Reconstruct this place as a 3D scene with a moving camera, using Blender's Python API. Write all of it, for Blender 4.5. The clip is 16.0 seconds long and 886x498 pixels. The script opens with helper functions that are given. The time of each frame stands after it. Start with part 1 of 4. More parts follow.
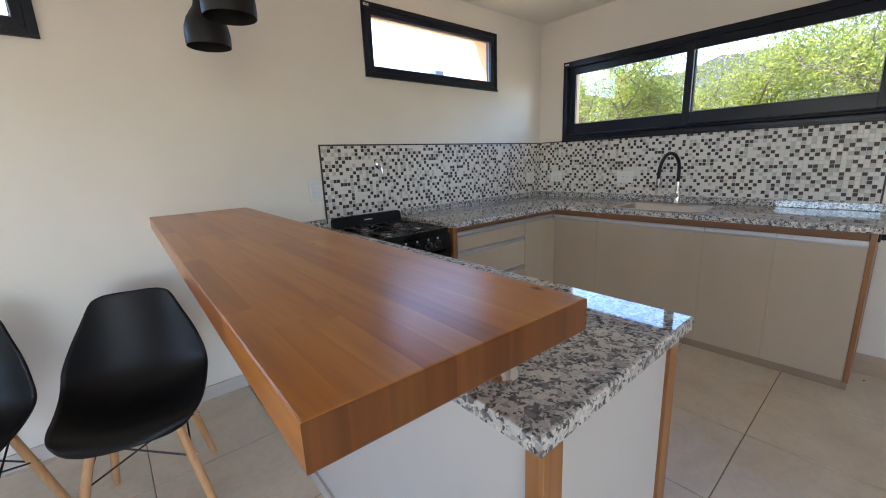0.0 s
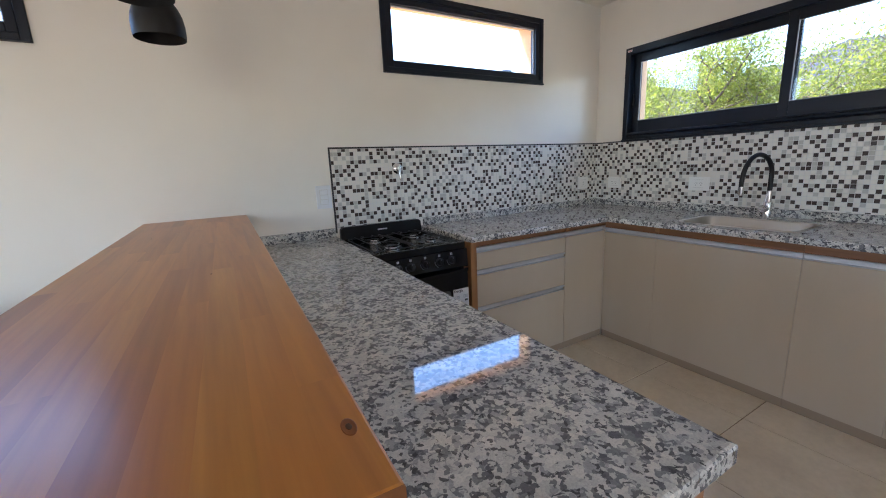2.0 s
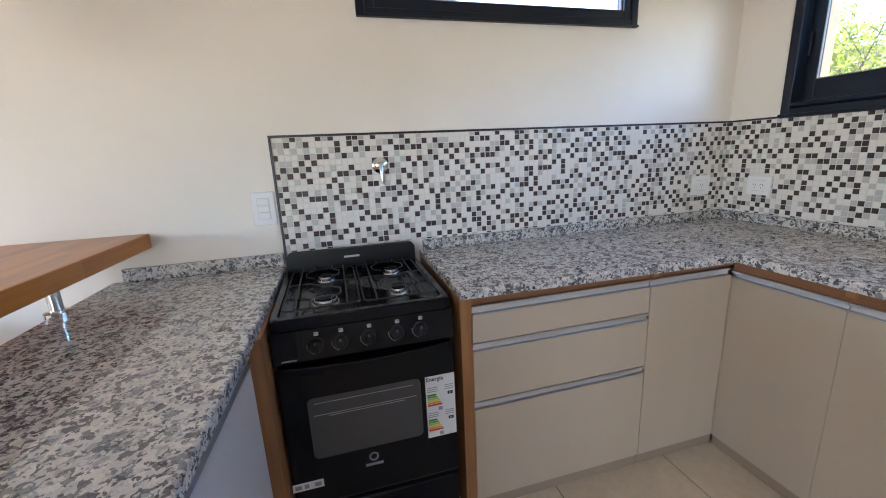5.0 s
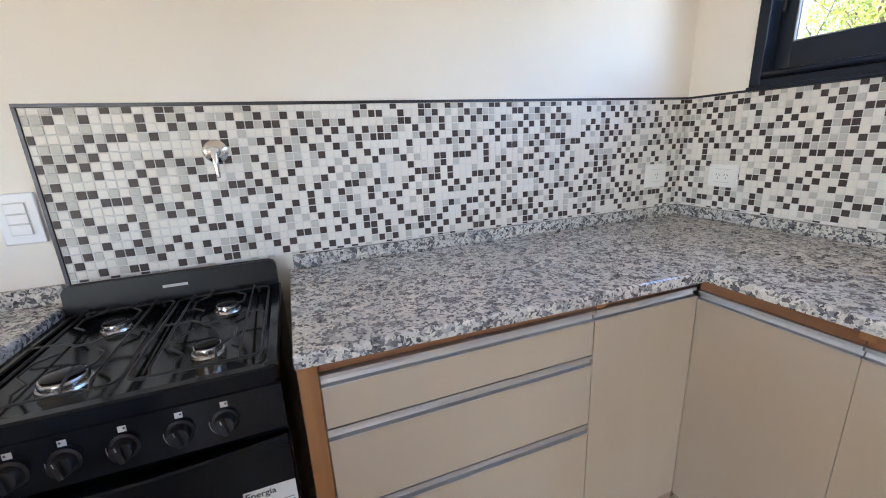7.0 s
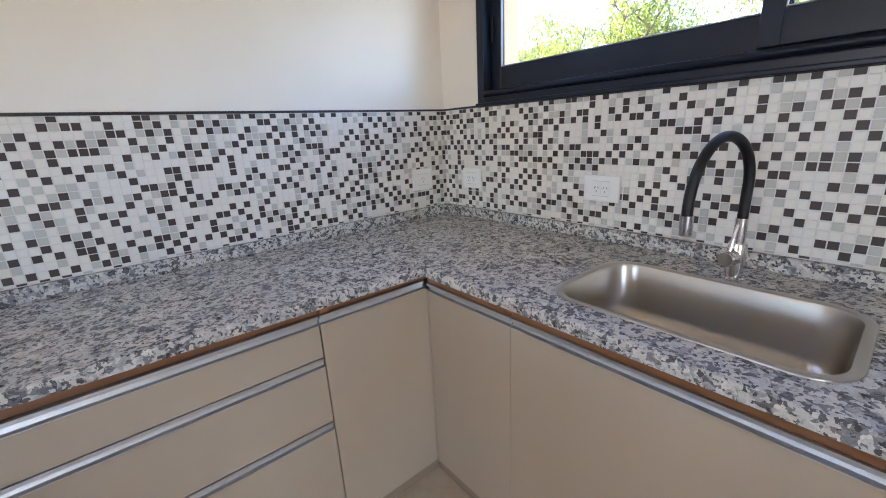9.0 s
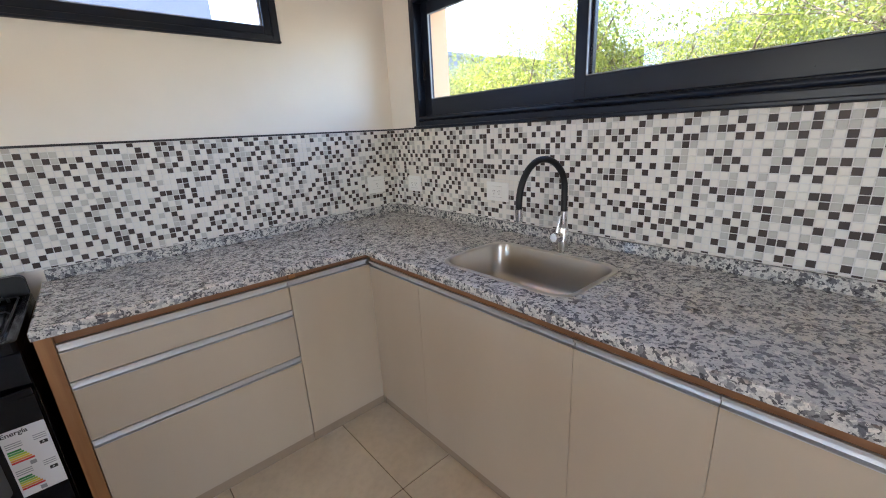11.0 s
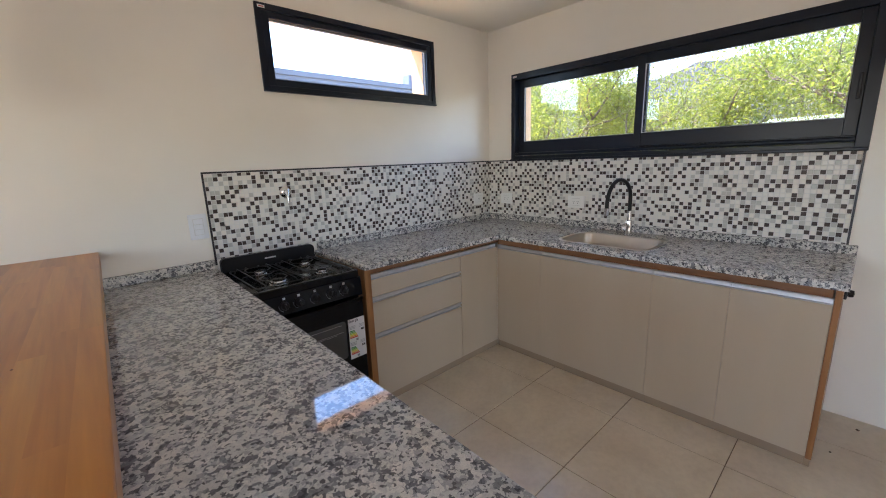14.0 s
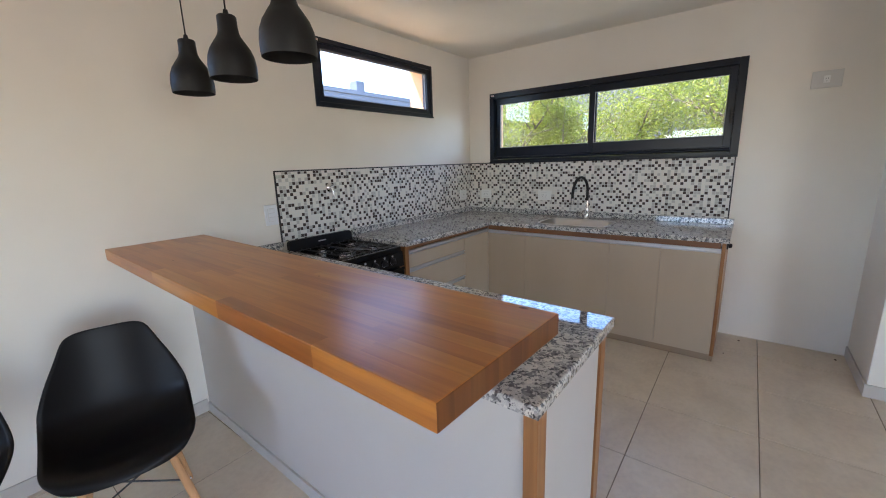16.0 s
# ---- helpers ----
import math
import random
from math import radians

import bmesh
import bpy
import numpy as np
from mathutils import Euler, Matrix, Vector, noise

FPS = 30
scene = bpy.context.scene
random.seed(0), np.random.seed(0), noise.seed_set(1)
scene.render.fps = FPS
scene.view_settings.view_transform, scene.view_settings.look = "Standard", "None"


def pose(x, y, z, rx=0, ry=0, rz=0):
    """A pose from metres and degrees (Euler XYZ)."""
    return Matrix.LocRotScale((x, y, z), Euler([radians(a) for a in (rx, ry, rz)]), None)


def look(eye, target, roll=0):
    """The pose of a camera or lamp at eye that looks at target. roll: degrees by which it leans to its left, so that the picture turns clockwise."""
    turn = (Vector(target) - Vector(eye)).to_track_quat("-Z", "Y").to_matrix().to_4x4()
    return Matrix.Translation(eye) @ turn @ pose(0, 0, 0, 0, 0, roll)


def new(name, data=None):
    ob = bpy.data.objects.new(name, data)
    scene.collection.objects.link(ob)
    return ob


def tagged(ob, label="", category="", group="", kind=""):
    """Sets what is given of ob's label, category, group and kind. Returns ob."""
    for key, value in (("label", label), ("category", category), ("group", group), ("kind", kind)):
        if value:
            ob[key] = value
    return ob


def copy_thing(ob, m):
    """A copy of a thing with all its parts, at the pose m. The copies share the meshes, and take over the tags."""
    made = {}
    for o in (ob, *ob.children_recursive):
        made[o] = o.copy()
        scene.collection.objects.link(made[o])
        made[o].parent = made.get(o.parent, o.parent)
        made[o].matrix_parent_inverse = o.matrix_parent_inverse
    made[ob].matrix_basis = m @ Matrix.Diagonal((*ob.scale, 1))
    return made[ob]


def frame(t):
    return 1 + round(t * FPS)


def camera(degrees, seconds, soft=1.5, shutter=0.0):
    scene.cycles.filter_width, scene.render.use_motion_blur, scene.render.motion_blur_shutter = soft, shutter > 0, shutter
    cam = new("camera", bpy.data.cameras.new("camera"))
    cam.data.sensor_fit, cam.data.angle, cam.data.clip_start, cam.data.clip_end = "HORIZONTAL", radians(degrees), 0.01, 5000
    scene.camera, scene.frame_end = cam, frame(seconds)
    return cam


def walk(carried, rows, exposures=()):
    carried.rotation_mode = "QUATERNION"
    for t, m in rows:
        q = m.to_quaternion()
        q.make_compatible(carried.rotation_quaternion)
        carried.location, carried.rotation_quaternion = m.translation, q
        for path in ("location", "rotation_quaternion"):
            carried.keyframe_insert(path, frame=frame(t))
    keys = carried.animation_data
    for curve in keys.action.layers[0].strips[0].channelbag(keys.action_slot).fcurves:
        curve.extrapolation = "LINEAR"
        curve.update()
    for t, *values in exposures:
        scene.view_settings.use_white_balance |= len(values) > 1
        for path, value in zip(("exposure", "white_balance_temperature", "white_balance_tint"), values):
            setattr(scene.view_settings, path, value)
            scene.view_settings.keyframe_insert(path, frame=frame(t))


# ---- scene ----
cam = camera(96.6, 16.0, soft=1.05)
PATH = [
    (0, (-3.483, -2.493, 1.276), (-2.199, -0.987, 0.828), -2.4),
    (0.5, (-3.396, -2.482, 1.265), (-2.167, -0.928, 0.820), -2.4),
    (1, (-3.267, -2.472, 1.263), (-2.118, -0.858, 0.821), -2.4),
    (1.5, (-3.144, -2.456, 1.279), (-2.073, -0.786, 0.847), -2.4),
    (2, (-3.015, -2.414, 1.275), (-2.018, -0.697, 0.850), -2.5),
    (2.5, (-2.870, -2.408, 1.285), (-1.965, -0.637, 0.879), -2.5),
    (3, (-2.696, -2.345, 1.311), (-1.886, -0.528, 0.908), -2.6),
    (3.5, (-2.514, -2.271, 1.329), (-1.811, -0.409, 0.924), -2.7),
    (4.2, (-2.275, -2.105, 1.333), (-1.684, -0.242, 0.907), -2.7),
    (5.1, (-2.135, -1.720, 1.296), (-1.632, 0.157, 0.822), -2.7),
    (6, (-2.029, -1.415, 1.271), (-1.518, 0.466, 0.772), -2.5),
    (6.5, (-1.888, -1.384, 1.279), (-1.322, 0.489, 0.738), -2.6),
    (7, (-1.742, -1.379, 1.265), (-1.056, 0.455, 0.725), -2.7),
    (7.5, (-1.602, -1.356, 1.275), (-0.737, 0.394, 0.720), -2.8),
    (8, (-1.480, -1.394, 1.268), (-0.451, 0.264, 0.707), -3.0),
    (8.5, (-1.399, -1.492, 1.273), (-0.246, 0.077, 0.700), -3.0),
    (9, (-1.392, -1.643, 1.297), (-0.160, -0.136, 0.714), -2.9),
    (9.5, (-1.413, -1.796, 1.308), (-0.146, -0.322, 0.721), -3.0),
    (10, (-1.431, -1.931, 1.326), (-0.159, -0.462, 0.735), -3.3),
    (12.5, (-2.096, -2.481, 1.414), (-0.821, -1.030, 0.896), -2.3),
    (13, (-2.393, -2.446, 1.412), (-1.098, -1.001, 0.926), -2.3),
    (13.5, (-2.648, -2.462, 1.405), (-1.321, -0.994, 0.951), -2.2),
    (14, (-2.890, -2.463, 1.414), (-1.549, -1.004, 0.973), -2.1),
    (14.5, (-3.141, -2.449, 1.410), (-1.776, -1.012, 0.974), -2.1),
    (15, (-3.388, -2.464, 1.415), (-1.972, -1.074, 0.986), -2.0),
    (15.5, (-3.600, -2.500, 1.412), (-2.121, -1.178, 0.983), -2.1),
    (16, (-3.808, -2.522, 1.418), (-2.241, -1.307, 0.985), -1.9),
]
walk(cam, [(t, look(eye, target, roll)) for t, eye, target, roll in PATH],
     [(0, 3.45, 6000, 13), (2.5, 3.5, 5700, 15), (3.5, 3.65, 5750, 16), (6, 4.28, 5850, 16), (7, 4.4, 5900, 16), (8, 4.36, 5900, 16), (9, 4.06, 5850, 17), (10, 3.97, 5950, 17), (12.5, 3.85, 6200, 17), (13, 3.73, 6200, 17), (14.5, 3.55, 6050, 16), (16, 3.48, 5950, 15)])

# ---- world, sun, large lights ----
SUN_ELEV, SUN_AZ = 62.0, 332.0     # degrees; azimuth clockwise from +y
world = bpy.data.worlds.new("sky")
scene.world = world
world.use_nodes = True
wn = world.node_tree.nodes
sky = wn.new("ShaderNodeTexSky")
sky.sky_type, sky.sun_disc = "NISHITA", False
sky.sun_elevation, sky.sun_rotation = radians(SUN_ELEV), radians(SUN_AZ)
sky.dust_density, sky.ozone_density = 0.2, 3.0
wn["Background"].inputs["Strength"].default_value = 0.15
world.node_tree.links.new(sky.outputs["Color"], wn["Background"].inputs["Color"])

sun = new("sun", bpy.data.lights.new("sun", "SUN"))
sun.data.energy, sun.data.angle, sun.data.color = 3.0, radians(0.5), (1.0, 0.95, 0.86)
_az, _el = radians(SUN_AZ), radians(SUN_ELEV)
sun.matrix_world = look((0, 0, 20), Vector((0, 0, 20)) - Vector((math.sin(_az) * math.cos(_el), math.cos(_az) * math.cos(_el), math.sin(_el))))


def opening_light(name, eye, target, w, h, watts, color):
    """An area lamp set in an opening of the room, standing in for daylight."""
    lamp = new(name, bpy.data.lights.new(name, "AREA"))
    lamp.data.shape, lamp.data.size, lamp.data.size_y = "RECTANGLE", w, h
    lamp.data.energy, lamp.data.color = watts, color
    lamp.matrix_world = look(eye, target)
    return lamp


opening_light("daylight_west", (-7.12, -1.55, 1.36), (0, -1.55, 1.36), 1.45, 1.2, 0.6, (1.0, 0.82, 0.62))
# added fill lamp on the unseen south side, to brighten the kitchen corner
opening_light("daylight_south", (-4.65, -6.12, 1.05), (-4.65, 0, 1.05), 2.05, 2.0, 2.9, (1.0, 0.80, 0.58))





# ---- helpers for meshes ----
def box(x0, x1, y0, y1, z0, z1, bev=0.0, seg=2, bm=None):
    out = bm or bmesh.new()
    m = Matrix.Translation(((x0 + x1) / 2, (y0 + y1) / 2, (z0 + z1) / 2)) @ Matrix.Diagonal((abs(x1 - x0), abs(y1 - y0), abs(z1 - z0), 1))
    vs = bmesh.ops.create_cube(out, size=1, matrix=m)["verts"]
    if bev:
        es = list({e for v in vs for e in v.link_edges})
        bmesh.ops.bevel(out, geom=es, offset=bev, segments=seg, profile=0.5, affect="EDGES")
    return out


def sweep(points, radius, n=10, bm=None, caps=True):
    """A round bar along points; radius is a number or one per point."""
    out = bm or bmesh.new()
    pts = [Vector(p) for p in points]
    rad = radius if isinstance(radius, (list, tuple)) else [radius] * len(pts)
    d0 = (pts[1] - pts[0]).normalized()
    side = d0.orthogonal().normalized()
    rings = []
    for i, p in enumerate(pts):
        a, b = pts[max(i - 1, 0)], pts[min(i + 1, len(pts) - 1)]
        d = (b - a).normalized()
        side = (side - d * side.dot(d)).normalized()
        up = d.cross(side)
        rings.append([out.verts.new(p + rad[i] * (math.cos(t) * side + math.sin(t) * up)) for t in [2 * math.pi * k / n for k in range(n)]])
    for r, s in zip(rings, rings[1:]):
        for k in range(n):
            out.faces.new((r[k], r[(k + 1) % n], s[(k + 1) % n], s[k]))
    if caps:
        out.faces.new(rings[0][::-1])
        out.faces.new(rings[-1])
    return out


def lathe(profile, n=32, at=(0, 0, 0), bm=None):
    """Profile of (radius, height) turned about z."""
    out = bm or bmesh.new()
    rings = []
    for r, z in profile:
        if r < 1e-5:
            rings.append([out.verts.new((at[0], at[1], at[2] + z))])
        else:
            rings.append([out.verts.new((at[0] + r * math.cos(2 * math.pi * k / n), at[1] + r * math.sin(2 * math.pi * k / n), at[2] + z)) for k in range(n)])
    for a, b in zip(rings, rings[1:]):
        for k in range(n):
            q = [a[k % len(a)], a[(k + 1) % len(a)], b[(k + 1) % len(b)], b[k % len(b)]]
            q = list(dict.fromkeys(q))
            if len(q) > 2:
                out.faces.new(q)
    return out


def turned(bm, m):
    bmesh.ops.transform(bm, matrix=m, verts=bm.verts)
    return bm


def finish(name, bm, material, smooth=False):
    bmesh.ops.recalc_face_normals(bm, faces=bm.faces)
    me = bpy.data.meshes.new(name)
    bm.to_mesh(me)
    bm.free()
    for mt in material if isinstance(material, (list, tuple)) else [material]:
        me.materials.append(mt)
    if smooth:
        me.polygons.foreach_set("use_smooth", [True] * len(me.polygons))
        me.set_sharp_from_angle(angle=radians(40))
    return me


def thing(name, at, label, category, group="", kind=""):
    """An Empty at the base of a thing that carries its parts."""
    ob = new(name)
    ob.empty_display_size = 0.05
    ob.matrix_basis = pose(*at)
    return tagged(ob, label, category, group, kind)


def part(name, bm, material, parent, label="", smooth=False):
    """One mesh, in the room's coordinates, under a thing or a part."""
    ob = new(name, finish(name, bm, material, smooth))
    ob.parent = parent
    if parent.parent is None and not parent.data:
        ob.matrix_parent_inverse = parent.matrix_basis.inverted()
    return tagged(ob, label)


def single(name, bm, material, label, category, kind="", group="", smooth=False):
    return tagged(new(name, finish(name, bm, material, smooth)), label, category, group, kind)


def letters(body, size, m, material, parent, name="lettering", bold=0.0):
    cu = bpy.data.curves.new(name, "FONT")
    cu.body, cu.size, cu.align_x, cu.align_y, cu.offset = body, size, "LEFT", "CENTER", bold
    tmp = bpy.data.objects.new("tmp", cu)
    scene.collection.objects.link(tmp)
    me = bpy.data.meshes.new_from_object(tmp.evaluated_get(bpy.context.evaluated_depsgraph_get()))
    scene.collection.objects.unlink(tmp)
    bm = bmesh.new()
    bm.from_mesh(me)
    return part(name, turned(bm, m), material, parent)


# ---- materials ----
def material(name, color, rough=0.5, metal=0.0, spec=0.5):
    m = bpy.data.materials.new(name)
    m.use_nodes = True
    b = m.node_tree.nodes["Principled BSDF"]
    b.inputs["Base Color"].default_value = (*color, 1)
    b.inputs["Roughness"].default_value = rough
    b.inputs["Metallic"].default_value = metal
    b.inputs["Specular IOR Level"].default_value = spec
    return m, m.node_tree.nodes, m.node_tree.links, b


def coords(n, l, scale=(1, 1, 1)):
    geo = n.new("ShaderNodeNewGeometry")
    mp = n.new("ShaderNodeMapping")
    mp.inputs["Scale"].default_value = scale
    l.new(geo.outputs["Position"], mp.inputs["Vector"])
    return mp.outputs["Vector"]


def noise_tex(n, l, vec, scale, detail=4.0, rough=0.55, distort=0.0):
    t = n.new("ShaderNodeTexNoise")
    t.inputs["Scale"].default_value, t.inputs["Detail"].default_value = scale, detail
    t.inputs["Roughness"].default_value, t.inputs["Distortion"].default_value = rough, distort
    l.new(vec, t.inputs["Vector"])
    return t.outputs["Fac"]


def ramp(n, l, fac, stops, mode="LINEAR"):
    r = n.new("ShaderNodeValToRGB")
    r.color_ramp.interpolation = mode
    els = r.color_ramp.elements
    while len(els) < len(stops):
        els.new(0.5)
    for e, (p, c) in zip(els, stops):
        e.position, e.color = p, (*c, 1)
    l.new(fac, r.inputs["Fac"])
    return r.outputs["Color"]


def mixc(n, l, fac, a, b, mode="MIX"):
    m = n.new("ShaderNodeMix")
    m.data_type, m.blend_type = "RGBA", mode
    for sock, v in ((m.inputs[0], fac), (m.inputs[6], a), (m.inputs[7], b)):
        if isinstance(v, bpy.types.NodeSocket):
            l.new(v, sock)
        else:
            sock.default_value = v if isinstance(v, (int, float)) else (*v, 1)
    return m.outputs[2]


def bump(n, l, b, height, strength, dist=0.002):
    bp = n.new("ShaderNodeBump")
    bp.inputs["Strength"].default_value, bp.inputs["Distance"].default_value = strength, dist
    l.new(height, bp.inputs["Height"])
    l.new(bp.outputs["Normal"], b.inputs["Normal"])


def vary(n, l, b, fac, lo, hi):
    mr = n.new("ShaderNodeMapRange")
    mr.inputs["To Min"].default_value, mr.inputs["To Max"].default_value = lo, hi
    l.new(fac, mr.inputs["Value"])
    l.new(mr.outputs["Result"], b.inputs["Roughness"])


def paint(name, c, rough=0.6, blotch=0.04, grain=0.15):
    m, n, l, b = material(name, c, rough, spec=0.3)
    v = coords(n, l)
    big, fine = noise_tex(n, l, v, 1.3, 3), noise_tex(n, l, v, 140, 3)
    dark = tuple(x * (1 - blotch * 2) for x in c)
    l.new(ramp(n, l, big, [(0.3, dark), (0.7, c)]), b.inputs["Base Color"])
    bump(n, l, b, fine, grain, 0.001)
    return m


WALL = paint("wall_paint", (0.83, 0.79, 0.715))
WALL_OUT = paint("peach_render", (0.72, 0.47, 0.27), 0.8, 0.06, 0.4)
CEIL = paint("ceiling_paint", (0.85, 0.82, 0.74), 0.7)
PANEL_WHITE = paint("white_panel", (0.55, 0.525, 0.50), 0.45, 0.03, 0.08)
PLASTIC_WHITE = material("white_plastic", (0.81, 0.81, 0.79), 0.3)[0]
PLASTIC_COOL = material("cool_white_plastic", (0.74, 0.75, 0.77), 0.3)[0]
PLATE_GREY = material("pale_grey_plastic", (0.63, 0.62, 0.59), 0.4)[0]
PLASTIC_GREY = material("grey_plastic", (0.50, 0.50, 0.49), 0.4)[0]
DARK_HOLE = material("dark_slot", (0.02, 0.02, 0.02), 0.7)[0]


def make_granite():
    """Pale flakes a few centimetres long in a mottled dark grey mass."""
    m, n, l, b = material("granite", (0.3, 0.3, 0.3), 0.035, spec=0.7)
    v = coords(n, l)
    warp = n.new("ShaderNodeTexNoise")
    warp.inputs["Scale"].default_value, warp.inputs["Detail"].default_value = 80, 3
    l.new(v, warp.inputs["Vector"])
    off = n.new("ShaderNodeVectorMath")
    off.operation = "MULTIPLY_ADD"
    off.inputs[1].default_value = (0.018, 0.018, 0.018)
    l.new(warp.outputs["Color"], off.inputs[0])
    l.new(v, off.inputs[2])
    cells = n.new("ShaderNodeTexVoronoi")
    cells.inputs["Scale"].default_value = 63
    l.new(off.outputs[0], cells.inputs["Vector"])
    sep = n.new("ShaderNodeSeparateColor")
    l.new(cells.outputs["Color"], sep.inputs["Color"])
    small = n.new("ShaderNodeTexVoronoi")
    small.inputs["Scale"].default_value = 155
    l.new(off.outputs[0], small.inputs["Vector"])
    sep2 = n.new("ShaderNodeSeparateColor")
    l.new(small.outputs["Color"], sep2.inputs["Color"])
    fine = noise_tex(n, l, v, 300, 4, 0.65)
    big = ramp(n, l, sep.outputs[0], [(0.0, (0.11, 0.11, 0.12)), (0.17, (0.21, 0.21, 0.22)), (0.31, (0.38, 0.375, 0.37)), (0.42, (0.58, 0.565, 0.535)), (0.78, (0.72, 0.685, 0.63))], "CONSTANT")
    tiny = ramp(n, l, sep2.outputs[1], [(0.0, (0.05, 0.05, 0.056)), (0.23, (0.15, 0.15, 0.16)), (0.44, (0.40, 0.39, 0.38)), (0.62, (0.62, 0.60, 0.56))], "CONSTANT")
    c = mixc(n, l, ramp(n, l, sep2.outputs[0], [(0.0, (0.08, 0.08, 0.08)), (0.58, (0.9, 0.9, 0.9))], "CONSTANT"), big, tiny)
    c = mixc(n, l, 0.42, c, ramp(n, l, fine, [(0.32, (0.45, 0.45, 0.46)), (0.56, (1.0, 1.0, 1.0))]), "MULTIPLY")
    l.new(c, b.inputs["Base Color"])
    return m


GRANITE = make_granite()


def wood(name, light, dark, rough, axis=1, grain=1.0, stave=True):
    m, n, l, b = material(name, light, rough, spec=0.5)
    sc = [38, 38, 38]
    sc[axis] = 1.6
    info = n.new("ShaderNodeObjectInfo")
    geo = n.new("ShaderNodeNewGeometry")
    add = n.new("ShaderNodeVectorMath")
    add.operation = "ADD"
    mul = n.new("ShaderNodeMath")
    mul.operation = "MULTIPLY"
    mul.inputs[1].default_value = 37.0
    l.new(info.outputs["Random"], mul.inputs[0])
    l.new(geo.outputs["Position"], add.inputs[0])
    l.new(mul.outputs[0], add.inputs[1])
    mp = n.new("ShaderNodeMapping")
    mp.inputs["Scale"].default_value = sc
    l.new(add.outputs[0], mp.inputs["Vector"])
    g1 = noise_tex(n, l, mp.outputs["Vector"], 0.8, 3, 0.5, 0.5)
    g2 = noise_tex(n, l, mp.outputs["Vector"], 3.0, 2, 0.5)
    c = ramp(n, l, g1, [(0.28, dark), (0.70, light)])
    c = mixc(n, l, 0.14 * grain, c, ramp(n, l, g2, [(0.35, tuple(x * 0.6 for x in dark)), (0.6, light)]), "MIX")
    if stave:
        c = mixc(n, l, 0.75, c, ramp(n, l, info.outputs["Random"], [(0.0, (0.64, 0.52, 0.46)), (0.12, (0.82, 0.74, 0.69)), (0.4, (0.95, 0.92, 0.89)), (0.7, (1.0, 1.0, 1.0)), (0.9, (1.0, 1.12, 1.15)), (1.0, (0.78, 0.70, 0.62))]), "MULTIPLY")
    l.new(c, b.inputs["Base Color"])
    return m


WOOD_BAR = wood("bar_wood", (0.54, 0.212, 0.033), (0.37, 0.122, 0.018), 0.285)
# end grain, with the shade of the bar's south end darkened into its colour
WOOD_END_SHADED = wood("bar_end_grain_shaded", (0.20, 0.072, 0.018), (0.11, 0.037, 0.010), 0.3, axis=2)
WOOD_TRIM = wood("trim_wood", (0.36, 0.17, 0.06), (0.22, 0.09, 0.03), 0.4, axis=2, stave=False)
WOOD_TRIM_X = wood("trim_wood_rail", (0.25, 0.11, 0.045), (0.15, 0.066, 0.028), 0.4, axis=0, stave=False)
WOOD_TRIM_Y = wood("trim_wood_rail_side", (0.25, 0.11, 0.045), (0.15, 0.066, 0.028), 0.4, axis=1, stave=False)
WOOD_BAR.node_tree.nodes["Principled BSDF"].inputs["Specular IOR Level"].default_value = 0.62     # varnished
KNOT = paint("dark_knot", (0.07, 0.028, 0.013), 0.4, 0.2)
KNOT_RING = paint("knot_ring", (0.25, 0.078, 0.02), 0.3, 0.2)
BEECH = wood("beech", (0.62, 0.36, 0.17), (0.50, 0.26, 0.11), 0.4, axis=2, stave=False)


def make_laminate():
    m, n, l, b = material("greige_laminate", (0.48, 0.40, 0.315), 0.38)
    v = coords(n, l, (1, 1, 0.25))
    big, fine = noise_tex(n, l, v, 3, 3), noise_tex(n, l, v, 420, 2)
    c = ramp(n, l, big, [(0.3, (0.455, 0.370, 0.272)), (0.7, (0.495, 0.408, 0.305))])
    l.new(c, b.inputs["Base Color"])
    bump(n, l, b, fine, 0.12, 0.0006)
    return m


LAMINATE = make_laminate()


def make_floor():
    m, n, l, b = material("floor_tile", (0.6, 0.53, 0.44), 0.3)
    v = coords(n, l)
    info = n.new("ShaderNodeObjectInfo")
    a, f = noise_tex(n, l, v, 2.6, 5, 0.6, 0.8), noise_tex(n, l, v, 40, 4)
    c = ramp(n, l, a, [(0.25, (0.61, 0.51, 0.385)), (0.55, (0.71, 0.61, 0.47)), (0.8, (0.77, 0.675, 0.535))])
    c = mixc(n, l, 0.18, c, ramp(n, l, f, [(0.3, (0.6, 0.55, 0.5)), (0.6, (1, 1, 1))]), "MULTIPLY")
    c = mixc(n, l, 0.5, c, ramp(n, l, info.outputs["Random"], [(0, (0.93, 0.92, 0.91)), (1, (1, 1, 1))]), "MULTIPLY")
    l.new(c, b.inputs["Base Color"])
    vary(n, l, b, a, 0.22, 0.42)
    bump(n, l, b, a, 0.1, 0.003)
    return m


PLINTH = paint("tan_plinth", (0.36, 0.275, 0.195), 0.5, 0.12, 0.1)
FLOOR = make_floor()
GROUT = paint("grout", (0.30, 0.235, 0.165), 0.9, 0.1, 0.3)
SKIRT = paint("skirting_tile", (0.60, 0.56, 0.51), 0.35, 0.06, 0.1)


def glossy(name, c, rough, metal=0.0, scale=60, lo=0.8, hi=1.25, spec=0.5):
    m, n, l, b = material(name, c, rough, metal, spec)
    v = coords(n, l)
    vary(n, l, b, noise_tex(n, l, v, scale, 4), rough * lo, rough * hi)
    return m


